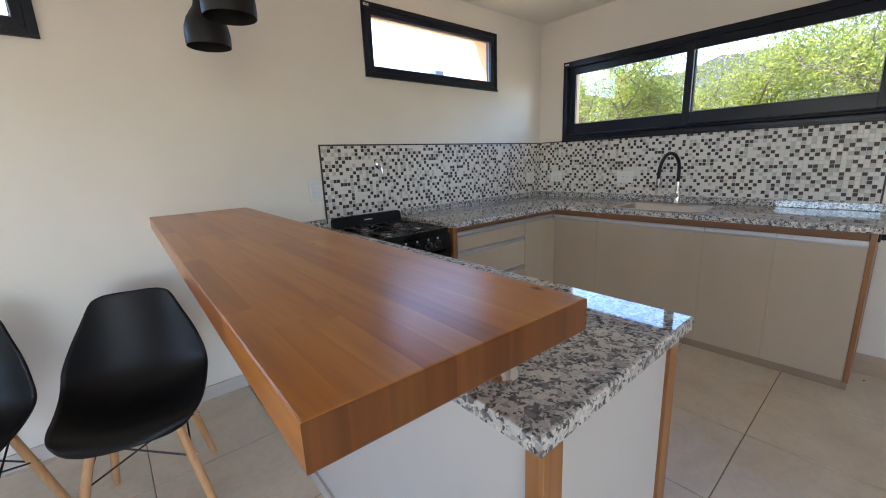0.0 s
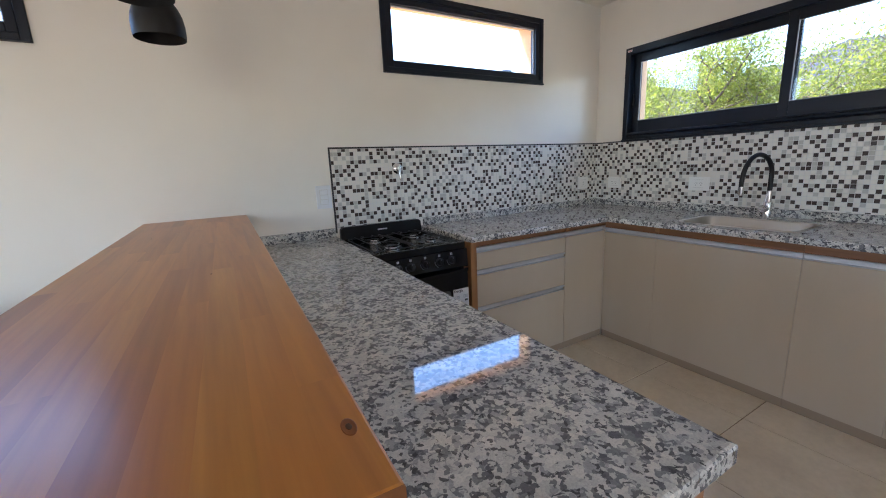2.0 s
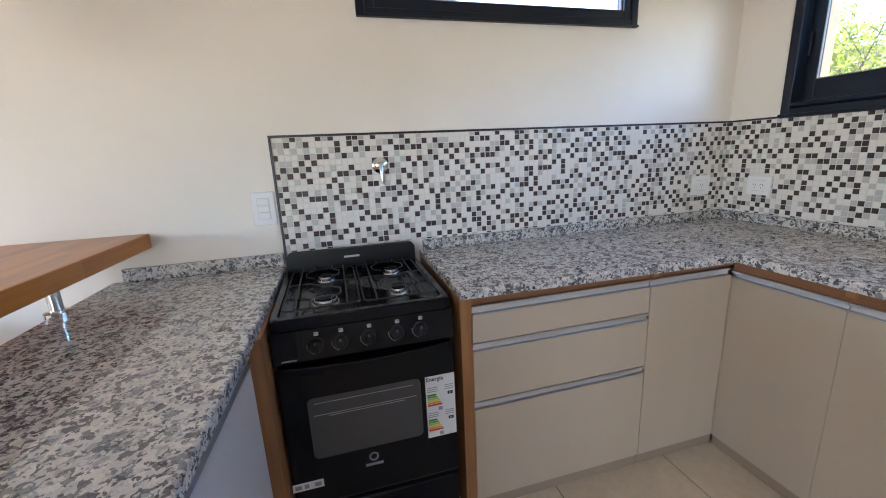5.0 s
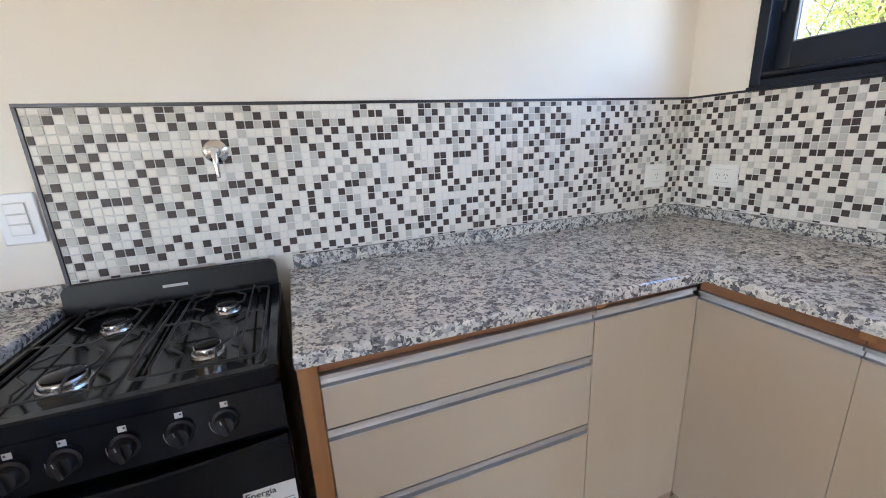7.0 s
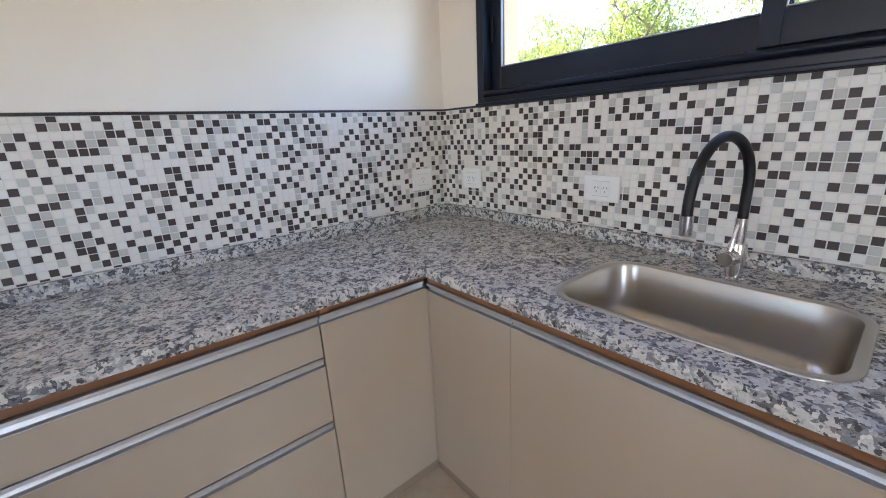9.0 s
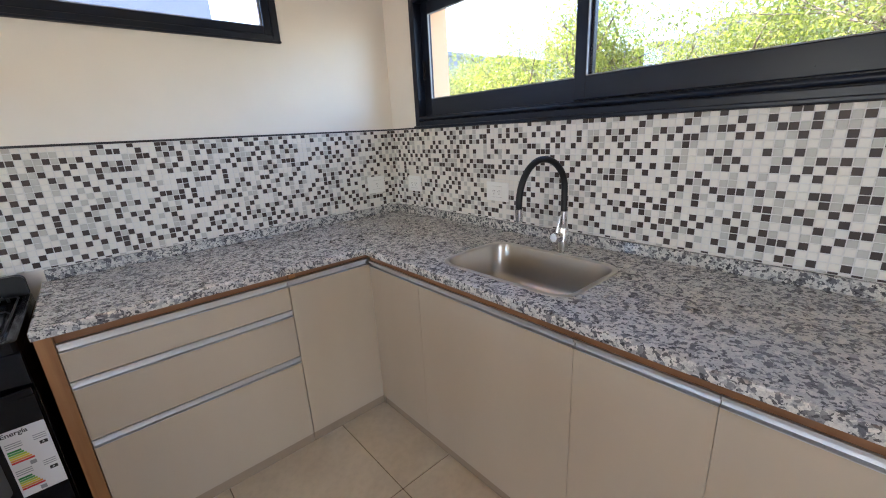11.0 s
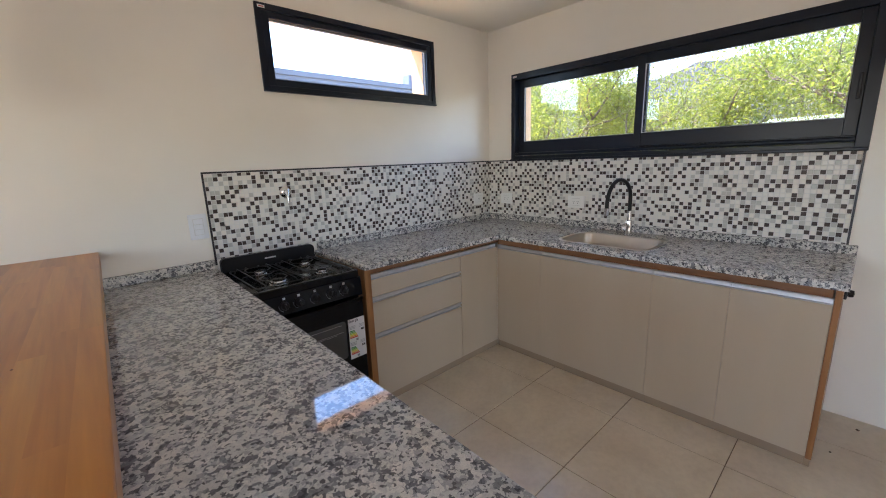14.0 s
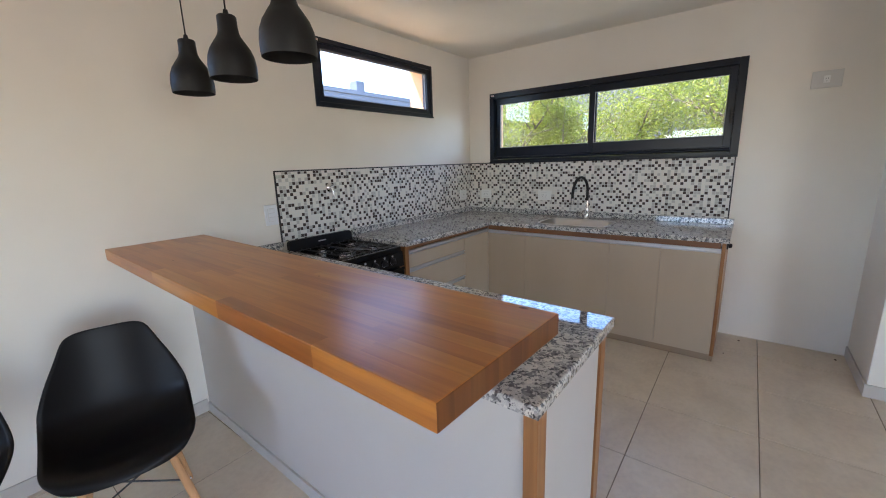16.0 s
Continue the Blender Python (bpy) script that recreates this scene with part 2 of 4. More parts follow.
FRAME = glossy("black_aluminium", (0.006, 0.010, 0.021), 0.30, spec=0.3)
ENAMEL = glossy("black_enamel", (0.003, 0.004, 0.007), 0.12, spec=0.24)
ENAMEL_SATIN = glossy("satin_black_enamel", (0.006, 0.006, 0.007), 0.42, spec=0.25)
CAST = glossy("cast_iron_grate", (0.012, 0.012, 0.012), 0.45, 0.0, 200)
CHROME = glossy("chrome", (0.75, 0.75, 0.76), 0.12, 1.0)
BURNER = glossy("burner_aluminium", (0.48, 0.47, 0.46), 0.25, 1.0)
ALU = glossy("anodised_aluminium", (0.58, 0.59, 0.61), 0.40, 0.9, 90)
RUBBER = glossy("black_rubber", (0.006, 0.006, 0.008), 0.4, spec=0.35)
SHELL = glossy("black_polypropylene", (0.004, 0.004, 0.005), 0.44, 0.0, 8, 0.85, 1.1, 0.22)
PENDANT = glossy("black_matt_metal", (0.008, 0.008, 0.009), 0.5, spec=0.35)
PENDANT_IN = glossy("black_inner", (0.006, 0.006, 0.006), 0.7)
OVEN_GLASS = glossy("oven_glass", (0.075, 0.078, 0.078), 0.06)
STEEL_DARK = glossy("oven_rack", (0.45, 0.45, 0.45), 0.3, 1.0)
TRIM_DARK = glossy("dark_edge_trim", (0.045, 0.045, 0.05), 0.35, 0.6)
LABEL_WHITE = material("label_paper", (0.78, 0.78, 0.77), 0.5)[0]
INK = material("ink", (0.02, 0.02, 0.02), 0.6)[0]
PRINT_GREY = material("grey_print", (0.30, 0.31, 0.32), 0.5)[0]


def flat(name, c, rough=0.5):
    return material(name, c, rough)[0]


def make_steel():
    m, n, l, b = material("brushed_steel", (0.50, 0.465, 0.41), 0.25, 1.0)
    v = coords(n, l, (1, 1, 1))
    mp = n.new("ShaderNodeMapping")
    mp.inputs["Scale"].default_value = (160, 8, 160)
    l.new(v, mp.inputs["Vector"])
    f = noise_tex(n, l, mp.outputs["Vector"], 1.0, 3)
    vary(n, l, b, f, 0.275, 0.315)
    return m


STEEL = make_steel()


def make_glass():
    m = bpy.data.materials.new("window_glass")
    m.use_nodes = True
    n, l = m.node_tree.nodes, m.node_tree.links
    n.remove(n["Principled BSDF"])
    tr, gl, mx, lw = n.new("ShaderNodeBsdfTransparent"), n.new("ShaderNodeBsdfGlossy"), n.new("ShaderNodeMixShader"), n.new("ShaderNodeLayerWeight")
    tr.inputs["Color"].default_value = (0.97, 0.98, 0.98, 1)
    gl.inputs["Roughness"].default_value = 0.0
    lw.inputs["Blend"].default_value = 0.5
    pw, ma = n.new("ShaderNodeMath"), n.new("ShaderNodeMath")
    pw.operation, ma.operation = "POWER", "MULTIPLY_ADD"
    pw.inputs[1].default_value, ma.inputs[1].default_value, ma.inputs[2].default_value = 5.0, 0.95, 0.04
    l.new(lw.outputs["Facing"], pw.inputs[0])
    l.new(pw.outputs[0], ma.inputs[0])
    l.new(ma.outputs[0], mx.inputs[0])
    l.new(tr.outputs[0], mx.inputs[1])
    l.new(gl.outputs[0], mx.inputs[2])
    l.new(mx.outputs[0], n["Material Output"].inputs["Surface"])
    return m


GLASS = make_glass()


def make_leaf(name, c1, c2):
    m = bpy.data.materials.new(name)
    m.use_nodes = True
    n, l = m.node_tree.nodes, m.node_tree.links
    b = n["Principled BSDF"]
    geo = n.new("ShaderNodeNewGeometry")
    c = ramp(n, l, geo.outputs["Random Per Island"], [(0.0, c1), (1.0, c2)])
    b.inputs["Roughness"].default_value = 0.45
    l.new(c, b.inputs["Base Color"])
    tl, mx = n.new("ShaderNodeBsdfTranslucent"), n.new("ShaderNodeMixShader")
    l.new(mixc(n, l, 1.0, c, (1.0, 1.0, 0.55), "MULTIPLY"), tl.inputs["Color"])
    mx.inputs[0].default_value = 0.72
    l.new(b.outputs[0], mx.inputs[1])
    l.new(tl.outputs[0], mx.inputs[2])
    l.new(mx.outputs[0], n["Material Output"].inputs["Surface"])
    return m


LEAF = make_leaf("leaf", (0.12, 0.155, 0.032), (0.29, 0.30, 0.078))
LEAF_DULL = make_leaf("leaf_willow", (0.12, 0.145, 0.042), (0.25, 0.25, 0.085))
BARK = paint("bark", (0.16, 0.12, 0.09), 0.9, 0.3, 0.6)
GROUND = paint("dry_ground", (0.30, 0.25, 0.17), 0.95, 0.2, 0.5)
NEIGHBOUR = paint("grey_blue_render", (0.15, 0.158, 0.185), 0.85, 0.05, 0.3)
ROCK = paint("mountain", (0.068, 0.066, 0.085), 0.95, 0.3, 0.3)

# ---- large structure ----
CEIL_Z, WEST, SOUTH, FZ = 2.492, -7.0, -6.0, -0.035
SKEW = 0.022         # the peninsula runs a little off square


def pierced(axis, at, thick, lo, hi, z0, z1, holes):
    """A wall along x or y with openings that go through it; the room's face at `at`, the rest towards +thick."""
    us = sorted({lo, hi, *[h[0] for h in holes], *[h[1] for h in holes]})
    zs = sorted({z0, z1, *[h[2] for h in holes], *[h[3] for h in holes]})

    def solid(i, k):
        if not (0 <= i < len(us) - 1 and 0 <= k < len(zs) - 1):
            return False
        u, z = (us[i] + us[i + 1]) / 2, (zs[k] + zs[k + 1]) / 2
        return not any(h[0] < u < h[1] and h[2] < z < h[3] for h in holes)

    bm = bmesh.new()

    def quad(pts, mat):
        f = bm.faces.new([bm.verts.new((u, d, z) if axis == "x" else (d, u, z)) for u, d, z in pts])
        f.material_index = mat

    a, b = at, at + thick
    for i in range(len(us) - 1):
        for k in range(len(zs) - 1):
            if not solid(i, k):
                continue
            u0, u1, w0, w1 = us[i], us[i + 1], zs[k], zs[k + 1]
            quad([(u0, a, w0), (u1, a, w0), (u1, a, w1), (u0, a, w1)], 0)
            quad([(u0, b, w0), (u1, b, w0), (u1, b, w1), (u0, b, w1)], 1)
            if not solid(i - 1, k):
                quad([(u0, a, w0), (u0, b, w0), (u0, b, w1), (u0, a, w1)], 1)
            if not solid(i + 1, k):
                quad([(u1, a, w0), (u1, b, w0), (u1, b, w1), (u1, a, w1)], 1)
            if not solid(i, k - 1):
                quad([(u0, a, w0), (u1, a, w0), (u1, b, w0), (u0, b, w0)], 1)
            if not solid(i, k + 1):
                quad([(u0, a, w1), (u1, a, w1), (u1, b, w1), (u0, b, w1)], 1)
    bmesh.ops.remove_doubles(bm, verts=bm.verts, dist=1e-5)
    return bm


WIN_A = (-1.982, -0.655, 1.844, 2.313)
WIN_C = (-4.880, -3.555, 1.844, 2.313)
WIN_B = (-2.430, -0.264, 1.390, 2.102)


def wall(name, bm, label):
    return single(name, bm, [WALL, WALL_OUT], label, "wall", "structure")


def inset(h, d=0.004):
    return (h[0] + d, h[1] - d, h[2] + d, h[3] - d)


wall("wall_north", pierced("x", 0.0, 0.27, WEST - 0.2, 0.27, -0.14, CEIL_Z + 0.15, [inset(WIN_A), inset(WIN_C)]), "warm white painted plaster wall behind the stove")
wall("wall_east", pierced("y", 0.0, 0.27, -3.205, 0.0, -0.14, CEIL_Z + 0.15, [inset(WIN_B)]), "warm white painted plaster wall behind the sink")
wall("wall_block", box(-0.603, 0.27, SOUTH - 0.2, -3.205, -0.14, CEIL_Z + 0.15, 0.004), "white plaster return wall beside the kitchen")
# the south opening is invented to hold the fill lamp
wall("wall_south", pierced("x", SOUTH, -0.2, WEST - 0.2, -0.603, -0.14, CEIL_Z + 0.15, [(-5.7, -3.6, 0.0, 2.05)]), "plain white plaster wall with an added, unseen wide opening")
wall("wall_west", pierced("y", WEST, -0.2, SOUTH, 0.0, -0.14, CEIL_Z + 0.15, [(-2.3, -0.8, 0.75, 1.98)]), "plain white wall with an opening")
single("ceiling", box(WEST - 0.2, 0.27, SOUTH - 0.2, 0.27, CEIL_Z, CEIL_Z + 0.15), CEIL, "smooth white plaster ceiling", "ceiling", "structure")
single("ground", box(-400, 400, -400, 400, -0.5, -0.16), GROUND, "dry pale ground outside the house", "ground", "structure")
floor = single("floor", box(WEST, 0.0, SOUTH, 0.0, -0.1, FZ - 0.003), GROUT, "large square beige ceramic floor tiles with dark joints", "floor", "structure")

single("baseboard", box(WEST + 0.01, -2.985, -0.012, -0.0005, FZ, FZ + 0.08, 0.002), SKIRT, "low beige tile skirting along the wall", "baseboard", "structure")
single("baseboard", box(-0.605, -0.012, -3.2045, -3.193, FZ, FZ + 0.08, 0.002), SKIRT, "low beige tile skirting along the wall", "baseboard", "structure")
single("baseboard", box(-0.616, -0.6035, SOUTH + 0.01, -3.193, FZ, FZ + 0.08, 0.002), SKIRT, "low beige tile skirting along the wall", "baseboard", "structure")


# ---- windows ----
def beams(bm, axis, d0, d1, u0, u1, z0, z1, w, bev=0.003):
    """Four mitre-less members of a rectangular frame, butted end to end."""
    wl, wr, wb, wt = w
    for a, b, c, d in ((u0, u0 + wl, z0, z1), (u1 - wr, u1, z0, z1), (u0 + wl, u1 - wr, z0, z0 + wb), (u0 + wl, u1 - wr, z1 - wt, z1)):
        if axis == "x":
            box(a, b, d0, d1, c, d, bev, 2, bm)
        else:
            box(d0, d1, a, b, c, d, bev, 2, bm)
    return bm


def slab(axis, d0, d1, u0, u1, z0, z1, bev=0.0):
    return box(u0, u1, d0, d1, z0, z1, bev) if axis == "x" else box(d0, d1, u0, u1, z0, z1, bev)


def hopper_window(name, h):
    w = thing(name, ((h[0] + h[1]) / 2, 0, h[2]), "black aluminium awning window set high in the wall", "window", "high windows", "structure")
    u0, u1, z0, z1 = h
    part("window_frame", beams(bmesh.new(), "x", -0.012, 0.06, u0, u1, z0, z1, (0.035,) * 4), FRAME, w)
    part("sash", beams(bmesh.new(), "x", -0.006, 0.05, u0 + 0.036, u1 - 0.036, z0 + 0.036, z1 - 0.036, (0.038,) * 4), FRAME, w)
    part("bead", beams(bmesh.new(), "x", 0.012, 0.024, u0 + 0.0745, u1 - 0.0745, z0 + 0.0745, z1 - 0.0745, (0.007,) * 4, 0.001), PRINT_GREY, w, "grey rubber glazing bead")
    p = part("pane", slab("x", 0.026, 0.030, u0 + 0.074, u1 - 0.074, z0 + 0.074, z1 - 0.074), GLASS, w)
    p.visible_shadow = False
    part("sill_lip", box(u0, u1, -0.022, -0.0125, z0, z0 + 0.010, 0.002), FRAME, w)
    s = part("sticker", box(u0 + 0.016, u0 + 0.056, -0.0135, -0.0125, z1 - 0.028, z1 - 0.014), LABEL_WHITE, w, "small white sticker with red print")
    part("print", box(u0 + 0.022, u0 + 0.050, -0.0140, -0.0136, z1 - 0.024, z1 - 0.018), flat("red_print", (0.45, 0.06, 0.04)), s)
    return w


hopper_window("window_1", WIN_A)
hopper_window("window_3", WIN_C)

u0, u1, z0, z1 = WIN_B
win = thing("window_2", (0, (u0 + u1) / 2, z0), "wide black aluminium sliding window above the sink", "window", "", "structure")
part("window_frame", beams(bmesh.new(), "y", -0.014, 0.10, u0, u1, z0, z1, (0.052, 0.040, 0.042, 0.050)), FRAME, win)
part("track", box(0.030, 0.034, u0 + 0.053, u1 - 0.041, z0 + 0.043, z0 + 0.078, 0.001), FRAME, win)
part("track", box(0.064, 0.068, u0 + 0.053, u1 - 0.041, z0 + 0.043, z0 + 0.078, 0.001), FRAME, win)
part("sill_tube", sweep([(-0.008, u0 + 0.055, z0 + 0.058), (-0.008, u1 - 0.043, z0 + 0.058)], 0.012, 14), FRAME, win, smooth=True)
part("sill_ledge", box(-0.030, -0.0145, u0, u1, z0 + 0.002, z0 + 0.018, 0.004), FRAME, win)
MID = -1.325
for name, a, b, d in (("sash", MID - 0.030, u1 - 0.045, 0.036), ("sash", u0 + 0.053, MID + 0.030, 0.004)):
    s = part(name, beams(bmesh.new(), "y", d, d + 0.026, a, b, z0 + 0.075, z1 - 0.0503, (0.052 if d < 0.02 else 0.048, 0.055 if d > 0.02 else 0.050, 0.088, 0.061)), FRAME, win)
    p = part("pane", slab("y", d + 0.011, d + 0.015, a + 0.046, b - 0.049, z0 + 0.160, z1 - 0.109), GLASS, s)
    p.visible_shadow = False
    part("bead", beams(bmesh.new(), "y", d - 0.001, d + 0.009, a + (0.0525 if d < 0.02 else 0.0485), b - (0.0555 if d > 0.02 else 0.0505), z0 + 0.1635, z1 - 0.1115, (0.004,) * 4, 0.001), PRINT_GREY, s, "thin grey glazing bead")
part("latch", box(0.020, 0.036, u1 - 0.066, u1 - 0.054, 1.66, 1.76, 0.004), RUBBER, win)
part("latch", box(-0.010, 0.0035, u0 + 0.064, u0 + 0.078, 1.64, 1.76, 0.004), RUBBER, win)
s = part("sticker", box(-0.0155, -0.0145, u1 - 0.055, u1 - 0.018, z1 - 0.030, z1 - 0.016), LABEL_WHITE, win, "small white sticker with red print")
part("print", box(-0.0160, -0.0156, u1 - 0.050, u1 - 0.024, z1 - 0.026, z1 - 0.020), flat("red_print_small", (0.45, 0.06, 0.04)), s)

# ---- worktops ----
TOP, UNDER = 0.870, 0.838


def outline(points, holes=(), z0=UNDER, z1=TOP, bev=0.006):
    """A slab with an outline and rounded holes; top edges eased."""
    bm = bmesh.new()
    edges = []
    for loop in (points, *holes):
        vs = [bm.verts.new((x, y, z1)) for x, y in loop]
        edges += [bm.edges.new((vs[i], vs[(i + 1) % len(vs)])) for i in range(len(vs))]
    bmesh.ops.triangle_fill(bm, use_beauty=True, use_dissolve=False, edges=edges)
    rim = [e for e in bm.edges if len(e.link_faces) == 1]
    res = bmesh.ops.extrude_face_region(bm, geom=list(bm.faces))
    down = [v for v in res["geom"] if isinstance(v, bmesh.types.BMVert)]
    bmesh.ops.translate(bm, verts=down, vec=(0, 0, z0 - z1))
    rim = [e for e in bm.edges if all(abs(v.co.z - z1) < 1e-6 for v in e.verts) and any(abs(f.normal.z) < 0.5 or f.calc_center_median().z < z1 - 1e-4 for f in e.link_faces)]
    bmesh.ops.bevel(bm, geom=rim, offset=bev, segments=2, profile=0.5, affect="EDGES")
    return bm


def round_rect(x0, x1, y0, y1, r, n=8):
    pts = []
    for cx, cy, a in ((x1 - r, y1 - r, 0), (x0 + r, y1 - r, 90), (x0 + r, y0 + r, 180), (x1 - r, y0 + r, 270)):
        pts += [(cx + r * math.cos(radians(a + 90 * i / n)), cy + r * math.sin(radians(a + 90 * i / n))) for i in range(n + 1)]
    return pts


SINK = (-0.562, -0.200, -1.634, -1.068)
worktop = thing("worktop", (-0.35, -0.35, UNDER), "speckled grey polished granite worktop running round the corner", "worktop")
part("slab", outline([(-1.785, -0.002), (-0.002, -0.002), (-0.002, -2.462), (-0.668, -2.462), (-0.668, -0.650), (-1.785, -0.622)], [round_rect(*SINK, 0.075)]), GRANITE, worktop)
part("upstand", box(-1.768, -0.003, -0.024, -0.003, TOP + 0.0005, 0.917, 0.003), GRANITE, worktop)
part("upstand", box(-0.024, -0.003, -2.460, -0.0245, TOP + 0.0005, 0.917, 0.003), GRANITE, worktop)


def skew(bm, k=SKEW):
    for v in bm.verts:
        v.co.x += k * v.co.y
    return bm


pen_top = thing("peninsula_worktop", (-2.7, -1.1, UNDER), "speckled grey polished granite worktop on the peninsula", "worktop")
part("slab", skew(outline([(-3.010, -0.002), (-2.370, -0.002), (-2.370, -2.198), (-3.010, -2.198)])), GRANITE, pen_top)
part("upstand", box(-2.962, -2.376, -0.024, -0.003, TOP + 0.0005, 0.922, 0.003), GRANITE, pen_top)

# ---- wooden breakfast bar on steel supports ----
bar = thing("breakfast_bar", (-3.05, -1.1, TOP), "thick honey-coloured laminated wood bar top on steel posts", "bar top")
rng = random.Random(4)
BX0, BX1, BY1, BZ0, BZ1 = -3.312, -2.850, -2.186, 0.994, 1.051
BAR_SKEW = 0.033
cols = 10
wid = (BX1 - BX0) / cols
for c in range(cols):
    y = -0.001
    first = True
    while y > BY1 + 1e-6:
        length = rng.uniform(0.18, 0.6) if first else rng.uniform(0.42, 0.85)
        first = False
        y2 = max(y - length, BY1)
        if y2 - BY1 < 0.16:
            y2 = BY1
        bm = box(BX0 + c * wid, BX0 + (c + 1) * wid, y2, y, BZ0, BZ1)
        edge = [e for e in bm.edges if (c == 0 and all(abs(v.co.x - BX0) < 1e-5 for v in e.verts) and abs(e.verts[0].co.y - e.verts[1].co.y) > 0.01)
                or (c == cols - 1 and all(abs(v.co.x - BX1) < 1e-5 for v in e.verts) and abs(e.verts[0].co.y - e.verts[1].co.y) > 0.01)
                or (y2 == BY1 and all(abs(v.co.y - BY1) < 1e-5 for v in e.verts) and abs(e.verts[0].co.x - e.verts[1].co.x) > 0.01)]
        if edge:
            bmesh.ops.bevel(bm, geom=edge, offset=0.003, segments=2, profile=0.5, affect="EDGES")
        bm.normal_update()
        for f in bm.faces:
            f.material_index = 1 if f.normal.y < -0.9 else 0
        for v in bm.verts:
            if v.co.y < BY1 + 0.02:
                v.co.y += 0.036 * (BX1 - v.co.x)     # the end is not cut quite square
        part("stave", skew(bm, BAR_SKEW), [WOOD_BAR, WOOD_END_SHADED], bar)
        y = y2
for kx, ky, kr in ((-2.868, -2.100, 0.0048), (-2.99, -1.38, 0.0018), (-3.20, -0.62, 0.0018)):
    ring = turned(lathe([(0, 0.0003), (kr * 1.7, 0.0003), (kr * 1.9, 0)], 16), pose(kx, ky, BZ1) @ Matrix.Diagonal((0.75, 1.5, 1, 1)))
    knot = part("knot", skew(ring, BAR_SKEW), KNOT_RING, bar, "reddish brown knot")
    part("knot_core", skew(turned(lathe([(0, 0.0006), (kr * 0.7, 0.0005), (kr * 0.8, 0.0001)], 12), pose(kx, ky, BZ1) @ Matrix.Diagonal((0.8, 1.4, 1, 1))), BAR_SKEW), KNOT, knot)
for sx, sy in ((-2.985, -0.35), (-2.907, -2.050)):
    part("post", skew(lathe([(0, 0), (0.034, 0), (0.034, 0.014), (0.032, 0.016), (0.0175, 0.0165), (0.0175, 0.117), (0.030, 0.1175), (0.030, 0.1230), (0, 0.1230)], 28, (sx, sy, TOP + 0.0004)), BAR_SKEW), CHROME, bar, "polished steel post with round flange", True)

# ---- grips of doors and drawers ----
def grip(axis, front, u0, u1, z0, z1, out=-1):
    """An aluminium grip: a flat upper lip, a hollow channel and a thin lower lip; out is the side that it opens to."""
    bm = bmesh.new()
    prof = [(-0.002, z1), (0.0192, z1), (0.0192, z0), (-0.004, z0), (-0.004, z0 + 0.0028), (0.007, z0 + 0.0045), (0.0105, z1 - 0.012), (-0.002, z1 - 0.0095)]
    ends = [[bm.verts.new((u, front - out * d, z) if axis == "x" else (front - out * d, u, z)) for d, z in prof] for u in (u0, u1)]
    bm.faces.new(ends[0])
    bm.faces.new(ends[1][::-1])
    for k in range(8):
        bm.faces.new((ends[0][k], ends[0][(k + 1) % 8], ends[1][(k + 1) % 8], ends[1][k]))
    return bm


# ---- peninsula base ----
pen = thing("peninsula_cabinet", (-2.7, -1.1, 0), "white panelled peninsula base with wooden corner posts", "kitchen cabinet")
PB, PK = -2.974, -2.424      # bar side and kitchen side
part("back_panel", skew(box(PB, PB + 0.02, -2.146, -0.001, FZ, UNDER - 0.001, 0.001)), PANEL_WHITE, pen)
part("corner_post", skew(box(PB - 0.008, PB + 0.046, -2.185, -2.1465, FZ, UNDER - 0.001, 0.002)), WOOD_TRIM, pen, "oiled wood corner post")
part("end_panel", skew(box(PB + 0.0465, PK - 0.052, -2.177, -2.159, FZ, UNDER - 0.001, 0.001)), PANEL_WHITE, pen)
part("edge_strip", skew(box(PK - 0.0515, PK, -2.185, -2.147, FZ, UNDER - 0.001, 0.002)), WOOD_TRIM, pen, "wood edge strip")
part("skirting", skew(box(PB - 0.012, PB - 0.0005, -2.145, -0.013, FZ, FZ + 0.06, 0.002)), PANEL_WHITE, pen, "low white skirting strip")
part("side_panel", box(-2.415, -2.3735, -0.690, -0.400, FZ, UNDER - 0.001, 0.001), WOOD_TRIM, pen, "wood side panel by the stove")
PD = -2.382                  # door fronts, which run a little further off square
part("rail", skew(box(PD - 0.019, PD - 0.006, -2.146, -0.692, 0.802, UNDER - 0.001, 0.001), 0.04), WOOD_TRIM_Y, pen, "wood rail under the worktop")
part("plinth", skew(box(PD - 0.042, PD - 0.030, -2.146, -0.692, FZ, 0.030, 0.001), 0.04), LAMINATE, pen)
for a, b in ((-0.692, -1.185), (-1.188, -1.664), (-1.667, -2.145)):
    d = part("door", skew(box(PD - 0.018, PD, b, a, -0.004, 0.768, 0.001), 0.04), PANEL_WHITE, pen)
    bm = grip("y", PD, b, a, 0.770, 0.800, 1)
    part("handle_profile", skew(bm, 0.04), ALU, d, "aluminium grip profile")


# ---- base cabinets ----
FA, FB = -0.600, -0.622       # cabinet fronts on the stove wall and on the sink wall
drawers = thing("drawer_cabinet", (-1.4, -0.32, 0), "greige drawer cabinet with three drawers and aluminium grips", "kitchen cabinet", "base cabinets")
part("body", box(-1.742, -1.018, FA + 0.020, -0.004, 0.06, 0.800, 0.001), PANEL_WHITE, drawers)
part("side_panel", box(-1.783, -1.7425, FA - 0.004, -0.004, FZ, UNDER - 0.001, 0.0012), WOOD_TRIM, drawers, "wood side panel by the stove")
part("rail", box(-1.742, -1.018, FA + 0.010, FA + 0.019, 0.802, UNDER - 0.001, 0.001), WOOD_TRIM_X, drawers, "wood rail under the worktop")
